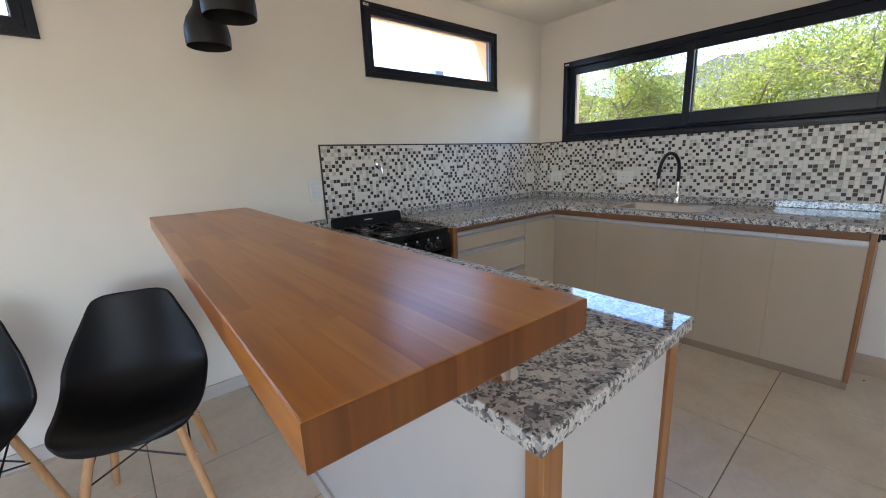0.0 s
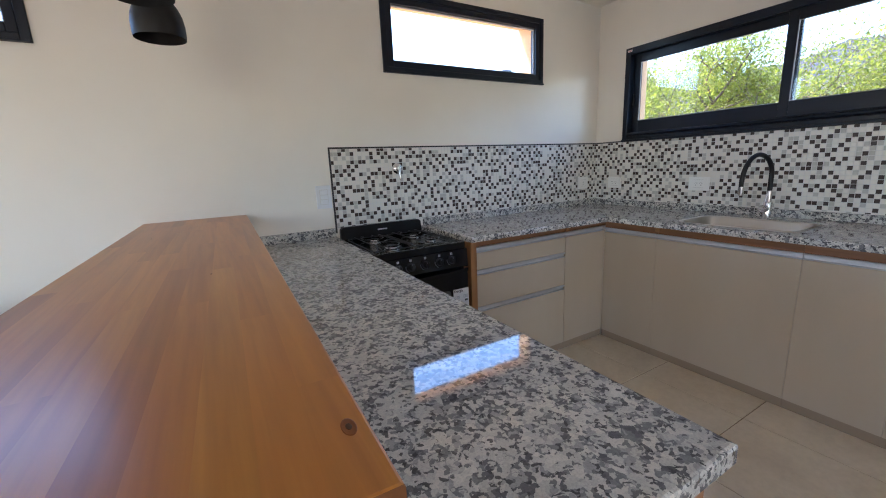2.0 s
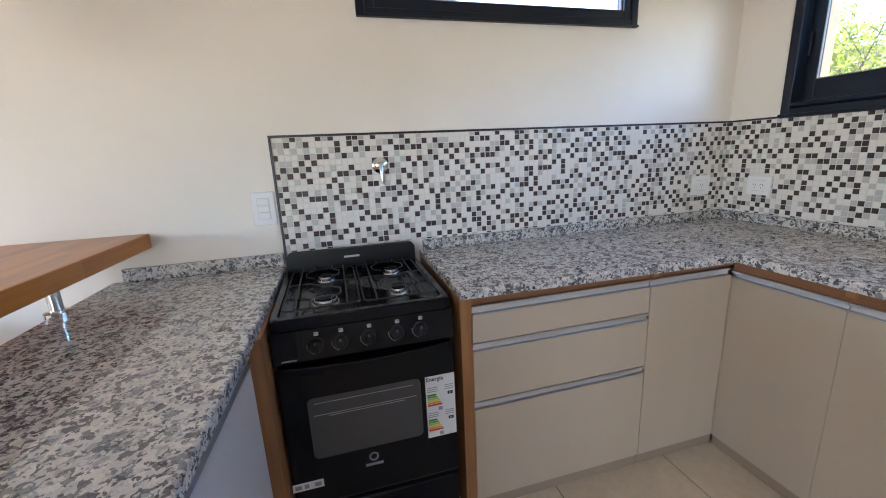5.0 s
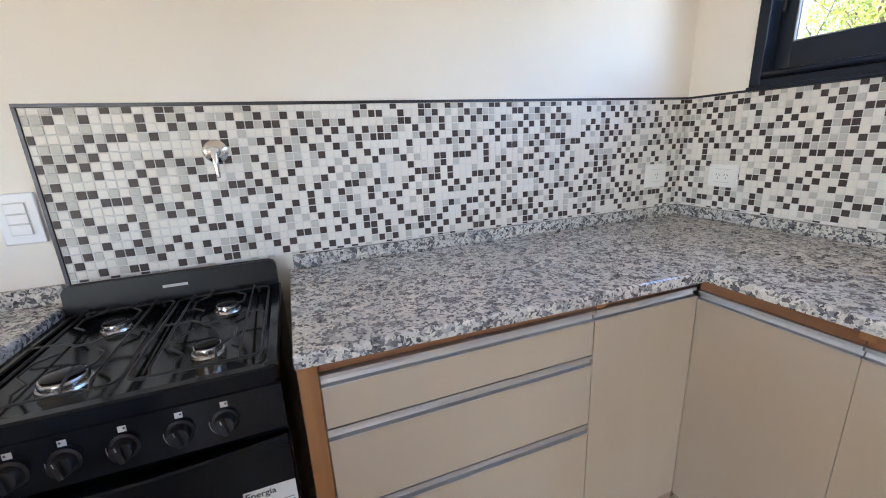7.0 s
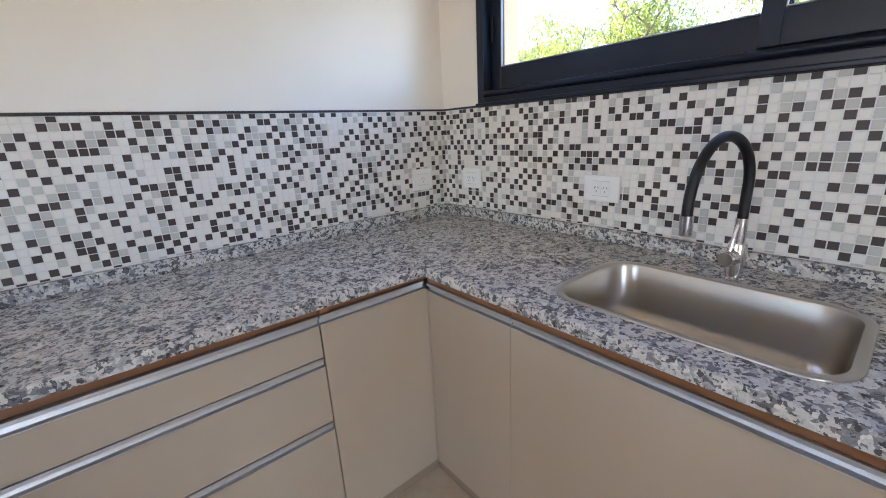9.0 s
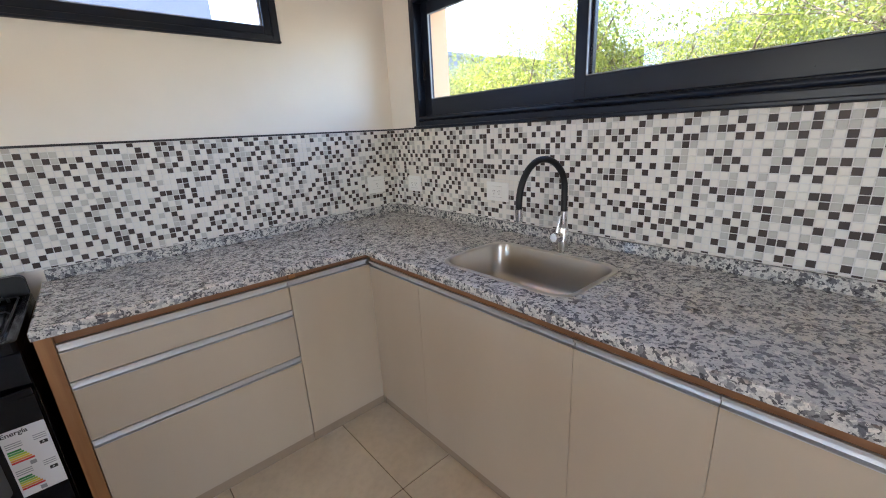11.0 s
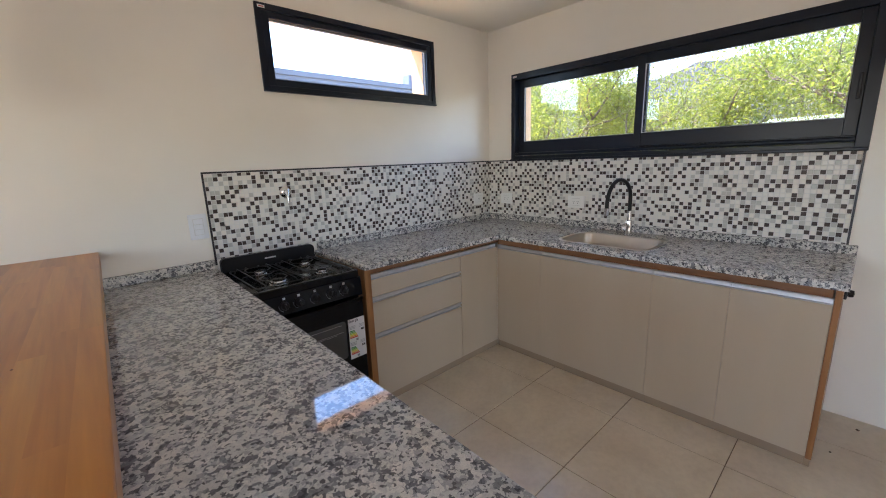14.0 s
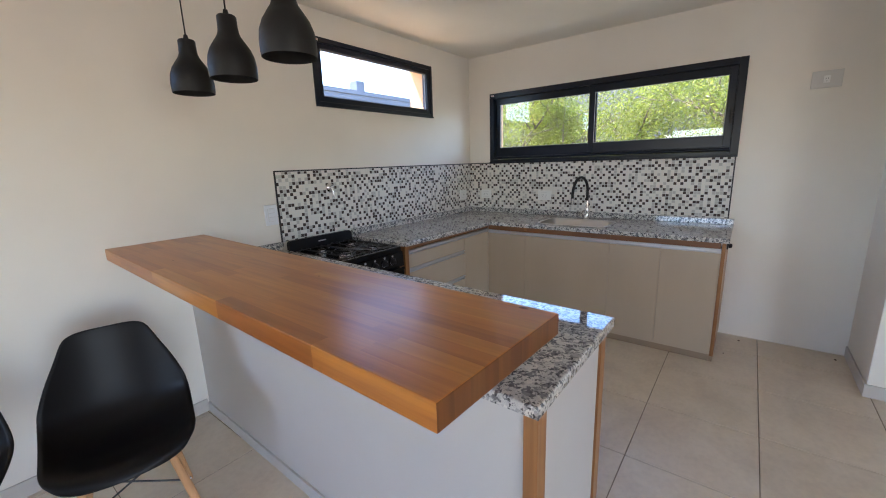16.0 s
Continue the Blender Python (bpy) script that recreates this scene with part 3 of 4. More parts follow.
part("plinth", box(-1.742, -1.018, FA + 0.010, FA + 0.018, FZ, 0.0165, 0.001), PLINTH, drawers)
for za, zb in ((0.666, 0.768), (0.439, 0.632), (0.018, 0.405)):
    d = part("drawer_front", box(-1.740, -1.020, FA, FA + 0.018, za, zb, 0.0012), LAMINATE, drawers)
    part("handle_profile", grip("x", FA, -1.740, -1.020, zb + 0.002, zb + 0.032), ALU, d, "aluminium grip profile")

corner = thing("corner_cabinet", (-0.8, -0.6, 0), "greige corner cabinet front with aluminium grip", "kitchen cabinet", "base cabinets")
part("panel", box(-1.016, FB + 0.001, FA, FA + 0.018, 0.018, 0.768, 0.0012), LAMINATE, corner)
part("handle_profile", grip("x", FA, -1.016, FB - 0.012, 0.770, 0.800), ALU, corner, "aluminium grip profile")
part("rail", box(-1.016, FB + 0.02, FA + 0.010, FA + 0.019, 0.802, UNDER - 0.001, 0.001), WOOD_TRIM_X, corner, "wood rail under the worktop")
part("plinth", box(-1.016, FB + 0.010, FA + 0.010, FA + 0.018, FZ, 0.0165, 0.001), PLINTH, corner)
part("block", box(-1.012, -0.984, FA - 0.001, FA + 0.0035, 0.803, 0.828, 0.002), WOOD_TRIM, corner)


def base_unit(name, a, b, label, doors):
    """A base cabinet on the sink wall from y=a down to y=b."""
    c = thing(name, (-0.33, (a + b) / 2, 0), label, "kitchen cabinet", "base cabinets")
    part("body", box(FB + 0.020, -0.004, b + 0.001, a - 0.001, 0.06, 0.690, 0.001), PANEL_WHITE, c)
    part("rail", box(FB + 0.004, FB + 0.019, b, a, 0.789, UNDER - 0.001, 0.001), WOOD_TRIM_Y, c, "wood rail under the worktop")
    part("plinth", box(FB + 0.010, FB + 0.018, b, a, FZ, 0.0165, 0.001), PLINTH, c)
    for p, q in doors:
        d = part("door", box(FB, FB + 0.018, q + 0.0002, p - 0.0002, 0.018, 0.757, 0.0007), LAMINATE, c)
        part("handle_profile", grip("y", FB, q + 0.001, p - 0.001, 0.759, 0.788), ALU, d, "aluminium grip profile")
    return c


base_unit("corner_cabinet", FA - 0.001, -0.983, "narrow greige cabinet panel beside the inner corner", [(FA - 0.001, -0.983)])
base_unit("sink_cabinet", -0.984, -1.703, "wide greige cabinet door under the sink", [(-0.984, -1.703)])
last = base_unit("base_cabinet", -1.704, -2.416, "greige two-door cabinet with aluminium grips", [(-1.704, -2.060), (-2.061, -2.421)])
part("side_panel", box(FB - 0.002, -0.004, -2.444, -2.4220, 0.010, UNDER - 0.001, 0.0012), WOOD_TRIM, last, "wood edged end panel")
part("plinth", box(FB + 0.0105, -0.004, -2.440, -2.4165, FZ, 0.0095, 0.001), PLINTH, last)
part("block", box(FB - 0.002, FB + 0.0035, -1.000, -0.970, 0.803, 0.828, 0.002), WOOD_TRIM, last, "dark wood notch block")
bt = thing("bottle_opener", (-0.56, -2.447, 0.80), "small black metal fitting on the cabinet end", "hook")
part("plate", box(-0.60, -0.545, -2.4565, -2.4465, 0.785, 0.832, 0.004), RUBBER, bt)
part("knob", turned(lathe([(0, 0), (0.013, 0), (0.016, 0.006), (0.014, 0.018), (0, 0.021)], 20), pose(-0.572, -2.4566, 0.808, 90, 0, 0)), RUBBER, bt, smooth=True)

# ---- sink and tap ----
sink = thing("sink", (-0.40, -1.36, 0.70), "rounded brushed stainless steel sink set in the worktop", "sink")
bm = bmesh.new()
rings = []
x0, x1, y0, y1 = SINK
for off, z, r in ((-0.016, TOP + 0.0006, 0.088), (-0.015, TOP + 0.003, 0.087), (-0.004, TOP + 0.0035, 0.078), (0.004, TOP + 0.001, 0.072), (0.008, TOP - 0.010, 0.070),
                  (0.016, TOP - 0.130, 0.070), (0.024, TOP - 0.155, 0.068), (0.045, TOP - 0.170, 0.060), (0.120, TOP - 0.174, 0.040)):
    rings.append([bm.verts.new((px, py, z)) for px, py in round_rect(x0 + off, x1 - off, y0 + off, y1 - off, r, 8)])
for a, b in zip(rings, rings[1:]):
    for k in range(len(a)):
        bm.faces.new((a[k], a[(k + 1) % len(a)], b[(k + 1) % len(b)], b[k]))
bm.faces.new(rings[-1])
part("bowl", bm, STEEL, sink, smooth=True)
dr = part("drain", lathe([(0, 0.0022), (0.028, 0.0022), (0.038, 0.0035), (0.042, 0.0005)], 28, (-0.40, -1.36, TOP - 0.1738)), CHROME, sink, smooth=True)
part("strainer", lathe([(0, 0.004), (0.010, 0.0038), (0.022, 0.0024)], 20, (-0.40, -1.36, TOP - 0.1738)), STEEL, dr, smooth=True)

tap = thing("tap", (-0.150, -1.366, TOP), "chrome kitchen tap with a black flexible hose spout", "tap")
TX, TY = -0.150, -1.366
part("base", lathe([(0, 0), (0.027, 0), (0.027, 0.006), (0.022, 0.010), (0.022, 0.098), (0.020, 0.104), (0.0145, 0.106), (0.0145, 0.170), (0, 0.170)], 28, (TX, TY, TOP + 0.0004)), CHROME, tap, smooth=True)
ax = Vector((-0.80, 0.18, 0.0)).normalized()
p0 = Vector((TX, TY, TOP + 0.066)) + ax * 0.018
mix = part("mixer", sweep([p0, p0 + ax * 0.030, p0 + ax * 0.034], [0.021, 0.021, 0.018], 24), CHROME, tap, smooth=True)
part("lever", sweep([p0 + ax * 0.016 + Vector((0, 0, 0.018)), p0 + ax * 0.010 + Vector((0, 0, 0.050)), p0 - ax * 0.004 + Vector((0, 0, 0.088))], [0.0055, 0.005, 0.0045], 12), CHROME, mix, smooth=True)
arc = []
tip = Vector((-0.360, -1.304, 0))
start = Vector((TX, TY, 0))
for i in range(41):
    t = i / 40
    a = math.pi * 1.04 * t
    w = (1 - math.cos(a)) / 2
    pos = start.lerp(tip, w)
    z = 1.128 + 0.124 * math.sin(a) if t < 0.5 else 1.092 + 0.160 * math.sin(a)
    arc.append((pos.x, pos.y, z))
arc = [(TX, TY, 1.041), (TX, TY, 1.085)] + arc
part("hose", sweep(arc, 0.0125, 16), RUBBER, tap, "black ribbed rubber hose", True)
e0, e1 = Vector(arc[-1]), Vector(arc[-1]) - Vector(arc[-2])
e1.normalize()
part("nozzle", sweep([e0 - e1 * 0.004, e0 + e1 * 0.026, e0 + e1 * 0.046, e0 + e1 * 0.047], [0.0150, 0.0150, 0.0135, 0.0105], 20), CHROME, tap, "chrome spray nozzle", True)


# ---- gas stove ----
SX0, SX1, SF = -2.367, -1.814, -0.607
SC = (SX0 + SX1) / 2
stove = thing("stove", (SC, -0.36, 0), "black enamel four-burner gas stove with oven", "stove")
part("body", box(SX0, SX1, SF + 0.030, -0.050, 0.0, 0.812, 0.004), ENAMEL, stove)
for fx in (SX0 + 0.04, SX1 - 0.04):
    for fy in (SF + 0.07, -0.10):
        part("foot", lathe([(0, 0), (0.018, 0), (0.016, 0.034), (0, 0.0345)], 14, (fx, fy, FZ)), RUBBER, stove)
# hob tray with a raised rim
bm = bmesh.new()
prev = None
for off, z in ((0.0, 0.8145), (0.0, 0.846), (0.004, 0.850), (0.022, 0.850), (0.030, 0.842), (0.04, 0.838)):
    ring = [bm.verts.new((px, py, z)) for px, py in round_rect(SX0 + off, SX1 - off, SF + off, -0.052 - off, 0.02, 4)]
    if prev:
        for k in range(len(ring)):
            bm.faces.new((prev[k], prev[(k + 1) % len(ring)], ring[(k + 1) % len(ring)], ring[k]))
    prev = ring
bm.faces.new(prev)
part("hob", bm, ENAMEL, stove, smooth=True)
# upright guard at the back with rounded corners
pts = [(SX0 + 0.006, 0.850), (SX0 + 0.006, 0.905)] + [(SX0 + 0.031 - 0.025 * math.cos(a), 0.905 + 0.022 * math.sin(a)) for a in [math.pi / 2 * i / 6 for i in range(1, 7)]]
pts += [(SX1 - 0.031 + 0.025 * math.sin(a), 0.905 + 0.022 * math.cos(a)) for a in [math.pi / 2 * i / 6 for i in range(0, 6)]] + [(SX1 - 0.006, 0.905), (SX1 - 0.006, 0.850)]
bm = bmesh.new()
fr_ = [bm.verts.new((x, -0.080 + (z - 0.85) * 0.10, z)) for x, z in pts]
bk_ = [bm.verts.new((x, -0.045, z)) for x, z in pts]
bm.faces.new(fr_)
bm.faces.new(bk_[::-1])
for k in range(len(pts)):
    bm.faces.new((fr_[k], bk_[k], bk_[(k + 1) % len(pts)], fr_[(k + 1) % len(pts)]))
guard = part("back_guard", bm, ENAMEL_SATIN, stove)
part("maker_mark", turned(box(-0.032, 0.032, -0.004, 0.004, 0, 0.0006), pose(SC - 0.005, -0.0762, 0.892, 84, 0, 0)), PLASTIC_GREY, guard, "grey printed mark")

BURN = ((-2.205, -0.475, 0.040), (-2.205, -0.215, 0.029), (-1.960, -0.460, 0.029), (-1.950, -0.215, 0.029))
for bx, by, br in BURN:
    bn = part("burner", lathe([(br + 0.006, 0.0), (br + 0.004, 0.005), (br, 0.006), (br, 0.016), (br * 0.94, 0.019), (0, 0.019)], 32, (bx, by, 0.8385)), BURNER, stove, "aluminium burner", True)
    part("cap", lathe([(br * 0.86, 0.0195), (br * 0.86, 0.023), (br * 0.72, 0.026), (0, 0.027)], 32, (bx, by, 0.8385)), ENAMEL, bn, "black enamel cap", True)


def grate(cx0, cx1):
    """A wire pan support: a rounded frame, crossing wires and bent fingers."""
    bm = bmesh.new()
    z, r = 0.866, 0.0026
    y0, y1 = SF + 0.058, -0.100
    fr = round_rect(cx0, cx1, y0, y1, 0.02, 4)
    sweep([(x, y, z - 0.012) for x, y in fr + [fr[0]]], 0.0031, 8, bm, False)
    mx, my = (cx0 + cx1) / 2, (y0 + y1) / 2
    w = cx1 - cx0
    for fx in (0.17, 0.83):
        x = cx0 + w * fx
        sweep([(x, y1 + 0.004, z - 0.012), (x, y1 - 0.012, z), (x, y0 + 0.012, z), (x, y0 - 0.004, z - 0.012)], r, 8, bm)
    for s in (-1, 1):
        for (ya, yb, yc) in ((y1, y1 - 0.075, my + 0.04), (y0, y0 + 0.075, my - 0.04)):
            sg = 1 if yb < ya else -1
            sweep([(mx + s * 0.035, ya, z - 0.012), (mx + s * 0.035, ya - sg * 0.012, z), (mx + s * 0.030, ya - sg * 0.045, z), (mx + s * 0.062, ya - sg * 0.085, z),
                   (mx + s * 0.060, ya - sg * 0.135, z), (mx + s * 0.030, ya - sg * 0.165, z)], r, 8, bm)
    sweep([(cx0, my, z - 0.012), (cx0 + 0.012, my, z), (mx - 0.045, my, z), (mx - 0.015, my - 0.03, z), (mx + 0.015, my - 0.03, z), (mx + 0.045, my, z), (cx1 - 0.012, my, z), (cx1, my, z - 0.012)], r, 8, bm)
    for fx in (cx0 + 0.03, cx1 - 0.03):
        for fy in (y0, y1):
            sweep([(fx, fy, 0.8505 if fy == y0 else 0.839), (fx, fy, z - 0.012)], 0.005, 8, bm)
    return bm


part("grate", grate(SX0 + 0.032, SC - 0.006), CAST, stove, "black wire pan support", True)
part("grate", grate(SC + 0.006, SX1 - 0.032), CAST, stove, "black wire pan support", True)

# control panel, slightly raked
bm = bmesh.new()
prof = [(SF + 0.029, 0.728), (SF - 0.010, 0.728), (SF - 0.012, 0.735), (SF - 0.003, 0.826), (SF + 0.002, 0.8285), (SF + 0.029, 0.8285)]
va = [bm.verts.new((SX0, y, z)) for y, z in prof]
vb = [bm.verts.new((SX1, y, z)) for y, z in prof]
bm.faces.new(va)
bm.faces.new(vb[::-1])
for k in range(len(prof)):
    bm.faces.new((va[k], va[(k + 1) % 6], vb[(k + 1) % 6], vb[k]))
panel = part("control_panel", bm, ENAMEL, stove)
for i, kx in enumerate((-2.240, -2.168, -2.083, -1.996, -1.921)):
    m = pose(kx, SF - 0.0078, 0.778, 84, 0, 0)
    kn = part("knob", turned(lathe([(0.024, 0.0006), (0.024, 0.003), (0.0195, 0.005), (0.0180, 0.020), (0.0165, 0.0225), (0, 0.0225)], 28), m), RUBBER, panel, "black control knob", True)
    part("grip", turned(box(-0.0045, 0.0045, -0.017, 0.017, 0.0226, 0.030, 0.002), m @ pose(0, 0, 0, 0, 0, 12)), RUBBER, kn)
    part("pointer", turned(box(-0.0008, 0.0008, 0.008, 0.016, 0.0301, 0.0304), m @ pose(0, 0, 0, 0, 0, 12)), PRINT_GREY, kn)
    mk = part("dial_mark", turned(box(-0.0065, 0.0065, -0.0055, 0.0055, 0, 0.0005), pose(kx + 0.002, SF - 0.0052, 0.8115, 84, 0, 0)), PLASTIC_GREY, panel, "small printed burner mark")
    part("dot", turned(lathe([(0, 0.0009), (0.002, 0.0008), (0.002, 0.0005)], 8), pose(kx + 0.002 + (0.003 if i > 1 else -0.003), SF - 0.0052, 0.8125, 84, 0, 0)), INK, mk)
    ring = [(0.0275 * math.cos(a), 0.0275 * math.sin(a), 0.0006) for a in [radians(170 + 7 * j) for j in range(13)]]
    part("scale_arc", turned(sweep(ring, 0.0009, 5), m), PRINT_GREY, panel)
part("model_mark", turned(box(-0.022, 0.022, -0.0022, 0.0022, 0, 0.0005), pose(SX0 + 0.045, SF - 0.0121, 0.742, 84, 0, 0)), PRINT_GREY, panel, "grey printed mark")

door = part("oven_door", box(SX0 + 0.002, SX1 - 0.002, SF - 0.014, SF + 0.029, 0.236, 0.700, 0.006), ENAMEL, stove)
part("door_window", turned(outline([(x, -z) for x, z in round_rect(-2.290, -1.934, 0.402, 0.612, 0.018, 5)], (), 0.0, 0.0013, 0.0004), Matrix(((1, 0, 0, 0), (0, 0, -1, SF - 0.0145), (0, -1, 0, 0), (0, 0, 0, 1)))), OVEN_GLASS, door, "dark oven glass")
for rz, a, b in ((0.592, -2.27, -1.96), (0.552, -2.275, -1.95), (0.545, -2.23, -1.99)):
    part("rack_line", box(a, b, SF - 0.0164, SF - 0.0159, rz, rz + 0.0016), PLASTIC_GREY, door, "pale rack rod behind the glass")
# curved grip along the top of the door
bm = bmesh.new()
n = 20
rows_ = []
for i in range(n + 1):
    t = i / n
    x = SX0 + 0.004 + (SX1 - SX0 - 0.008) * t
    bow = 0.020 * math.sin(math.pi * t)
    zt = 0.722 - 0.003 * math.sin(math.pi * t)
    zb = 0.700 - 0.014 * math.sin(math.pi * t)
    rows_.append([bm.verts.new((x, y, z)) for y, z in ((SF - 0.013, zb), (SF - 0.018 - bow, zb + 0.002), (SF - 0.020 - bow, zt - 0.003), (SF - 0.016 - bow, zt), (SF - 0.008, zt - 0.010))])
for a, b in zip(rows_, rows_[1:]):
    for k in range(5):
        bm.faces.new((a[k], a[(k + 1) % 5], b[(k + 1) % 5], b[k]))
bm.faces.new(rows_[0])
bm.faces.new(rows_[-1][::-1])
part("door_handle", bm, ENAMEL, door, "glossy black moulded grip", True)
lab = part("energy_label", box(-1.931, -1.830, SF - 0.0152, SF - 0.0145, 0.384, 0.610), LABEL_WHITE, door, "white energy label with coloured bars")
LY = SF - 0.0153
letters("Energía", 0.020, pose(-1.928, LY - 0.0002, 0.598, 90, 0, 0), INK, lab, bold=0.0004)
BARS = ((0.02, 0.22, 0.05), (0.09, 0.35, 0.06), (0.42, 0.55, 0.04), (0.75, 0.62, 0.03), (0.75, 0.30, 0.03), (0.60, 0.04, 0.03))
inks = [flat("energy_ink", c) for c in BARS]
for base in (0.545, 0.452):
    for i, mt in enumerate(inks):
        zz = base - i * 0.0075
        part("bar", box(-1.926, -1.926 + 0.030 + 0.004 * i, LY - 0.0004, LY, zz - 0.006, zz), mt, lab)
    part("arrow", box(-1.856, -1.838, LY - 0.0004, LY, base - 0.010, base + 0.001), INK, lab)
    letters("A", 0.010, pose(-1.851, LY - 0.0006, base - 0.0045, 90, 0, 0), LABEL_WHITE, lab)
    for k in range(3):
        part("text_line", box(-1.926, -1.890, LY - 0.0004, LY, base + 0.008 + k * 0.007, base + 0.0105 + k * 0.007), PRINT_GREY, lab)
        part("text_line", box(-1.866, -1.836, LY - 0.0004, LY, base + 0.010 + k * 0.007, base + 0.0122 + k * 0.007), PRINT_GREY, lab)
    part("small_print", box(-1.890, -1.876, LY - 0.0004, LY, base - 0.063, base - 0.050), PRINT_GREY, lab)
part("badge", turned(lathe([(0.010, 0), (0.013, 0.0006), (0.016, 0.0006), (0.016, 0)], 24), pose(-2.106, SF - 0.0145, 0.365, 90, 0, 0)), PRINT_GREY, door, "round grey printed badge")
part("badge", box(-2.135, -2.077, SF - 0.0150, SF - 0.0145, 0.332, 0.342), PRINT_GREY, door, "grey printed mark")
sl = part("serial_label", box(-2.368, -2.272, SF - 0.0152, SF - 0.0145, 0.300, 0.328), LABEL_WHITE, door, "white serial label")
for a, b in ((-2.360, -2.340), (-2.332, -2.318), (-2.300, -2.280)):
    part("code_bar", box(a, b, SF - 0.0156, SF - 0.0153, 0.306, 0.321), PRINT_GREY, sl)
dw = part("drawer", box(SX0 + 0.002, SX1 - 0.002, SF - 0.012, SF + 0.029, 0.020, 0.216, 0.006), ENAMEL, stove, "black warming drawer front")
part("shadow_gap", box(SX0 + 0.004, SX1 - 0.004, SF + 0.006, SF + 0.029, 0.217, 0.2355), DARK_HOLE, stove)
for q in (lab, *lab.children_recursive):
    q.data.transform(Matrix.Translation((0.012, 0, 0)))
# the front hangs a little lower towards the floor
for ob in stove.children:
    if ob.name.split(".")[0] in ("control_panel", "oven_door", "drawer", "shadow_gap"):
        for q in (ob, *ob.children_recursive):
            q.data.transform(Matrix(((1, 0, 0, 0), (0, 1, 0, 0), (0, 0, 1.03, -0.0399), (0, 0, 0, 1))))


# ---- fittings on the walls ----
def outlet(name, label, m, w, h, sockets, plate=PLASTIC_WHITE, bars=True):
    """A modular socket plate; m takes its plane (x across, z up, -y out)."""
    o = new(name)
    o.matrix_basis = m
    tagged(o, label, "outlet", "wall sockets")

    def p(nm, bm, mt, lb=""):
        ob = new(nm, finish(nm, bm, mt))
        ob.parent = o
        return tagged(ob, lb)

    p("plate", box(-w / 2, w / 2, -0.011, -0.0005, -h / 2, h / 2, 0.003), plate)
    for i in range(sockets):
        cx = (i - (sockets - 1) / 2) * 0.034
        p("module", box(cx - 0.0165, cx + 0.0165, -0.0135, -0.0112, -0.023, 0.023, 0.001), PLASTIC_WHITE)
        for ang, dx, dz in ((28, -0.006, 0.004), (-28, 0.006, 0.004), (0, 0, -0.010)):
            p("slot", turned(box(-0.001, 0.001, -0.0141, -0.0136, -0.0042, 0.0042), pose(cx + dx, 0, dz, 0, ang, 0)), DARK_HOLE)
    if bars:
        for s in (-1, 1):
            p("groove", box(-0.034, 0.034, -0.0116, -0.0112, s * 0.0275 - 0.0008, s * 0.0275 + 0.0008), PLASTIC_GREY)
    return o


outlet("wall_outlet", "white double socket plate on the mosaic tiles", pose(-0.172, -0.006, 1.064), 0.122, 0.104, 1)
outlet("wall_outlet", "white double socket plate on the mosaic tiles", pose(-0.006, -0.213, 1.064, 0, 0, -90), 0.122, 0.096, 2)
outlet("wall_outlet", "white double socket plate on the mosaic tiles", pose(-0.006, -0.897, 1.064, 0, 0, -90), 0.140, 0.096, 2)
outlet("wall_outlet", "grey socket plate with a white insert high on the wall", pose(-0.001, -2.862, 1.880, 0, 0, -90), 0.155, 0.110, 1, PLATE_GREY, False)

sw = thing("light_switch", (-2.424, 0, 1.046), "white two-rocker light switch plate on the wall", "light switch")
part("plate", box(-2.468, -2.380, -0.011, -0.0005, 1.046, 1.182, 0.003), PLASTIC_COOL, sw)
# flat grey sheet: its colour gives the shade in the gaps between rockers
part("recess", box(-2.4485, -2.3995, -0.0118, -0.0112, 1.0695, 1.1585), PLATE_GREY, sw, "grey sheet standing for the shaded gap round the rockers")
for a, b in ((1.072, 1.099), (1.1015, 1.1265), (1.129, 1.156)):
    part("rocker", box(-2.446, -2.402, -0.0165, -0.0119, a, b, 0.0015), PLASTIC_COOL, sw)

vl = thing("gas_valve", (-1.935, 0, 1.20), "chrome gas shut-off valve on the mosaic tiles", "valve")
part("escutcheon", turned(lathe([(0.034, 0), (0.034, 0.003), (0.026, 0.011), (0.015, 0.014), (0.013, 0.034), (0.010, 0.037), (0, 0.038)], 28), pose(-1.935, -0.006, 1.263, 90, 0, 0)), CHROME, vl, smooth=True)
part("lever", sweep([(-1.935, -0.036, 1.267), (-1.935, -0.044, 1.251), (-1.934, -0.047, 1.195), (-1.934, -0.047, 1.187)], [0.009, 0.009, 0.0065, 0.005], 14), CHROME, vl, smooth=True)


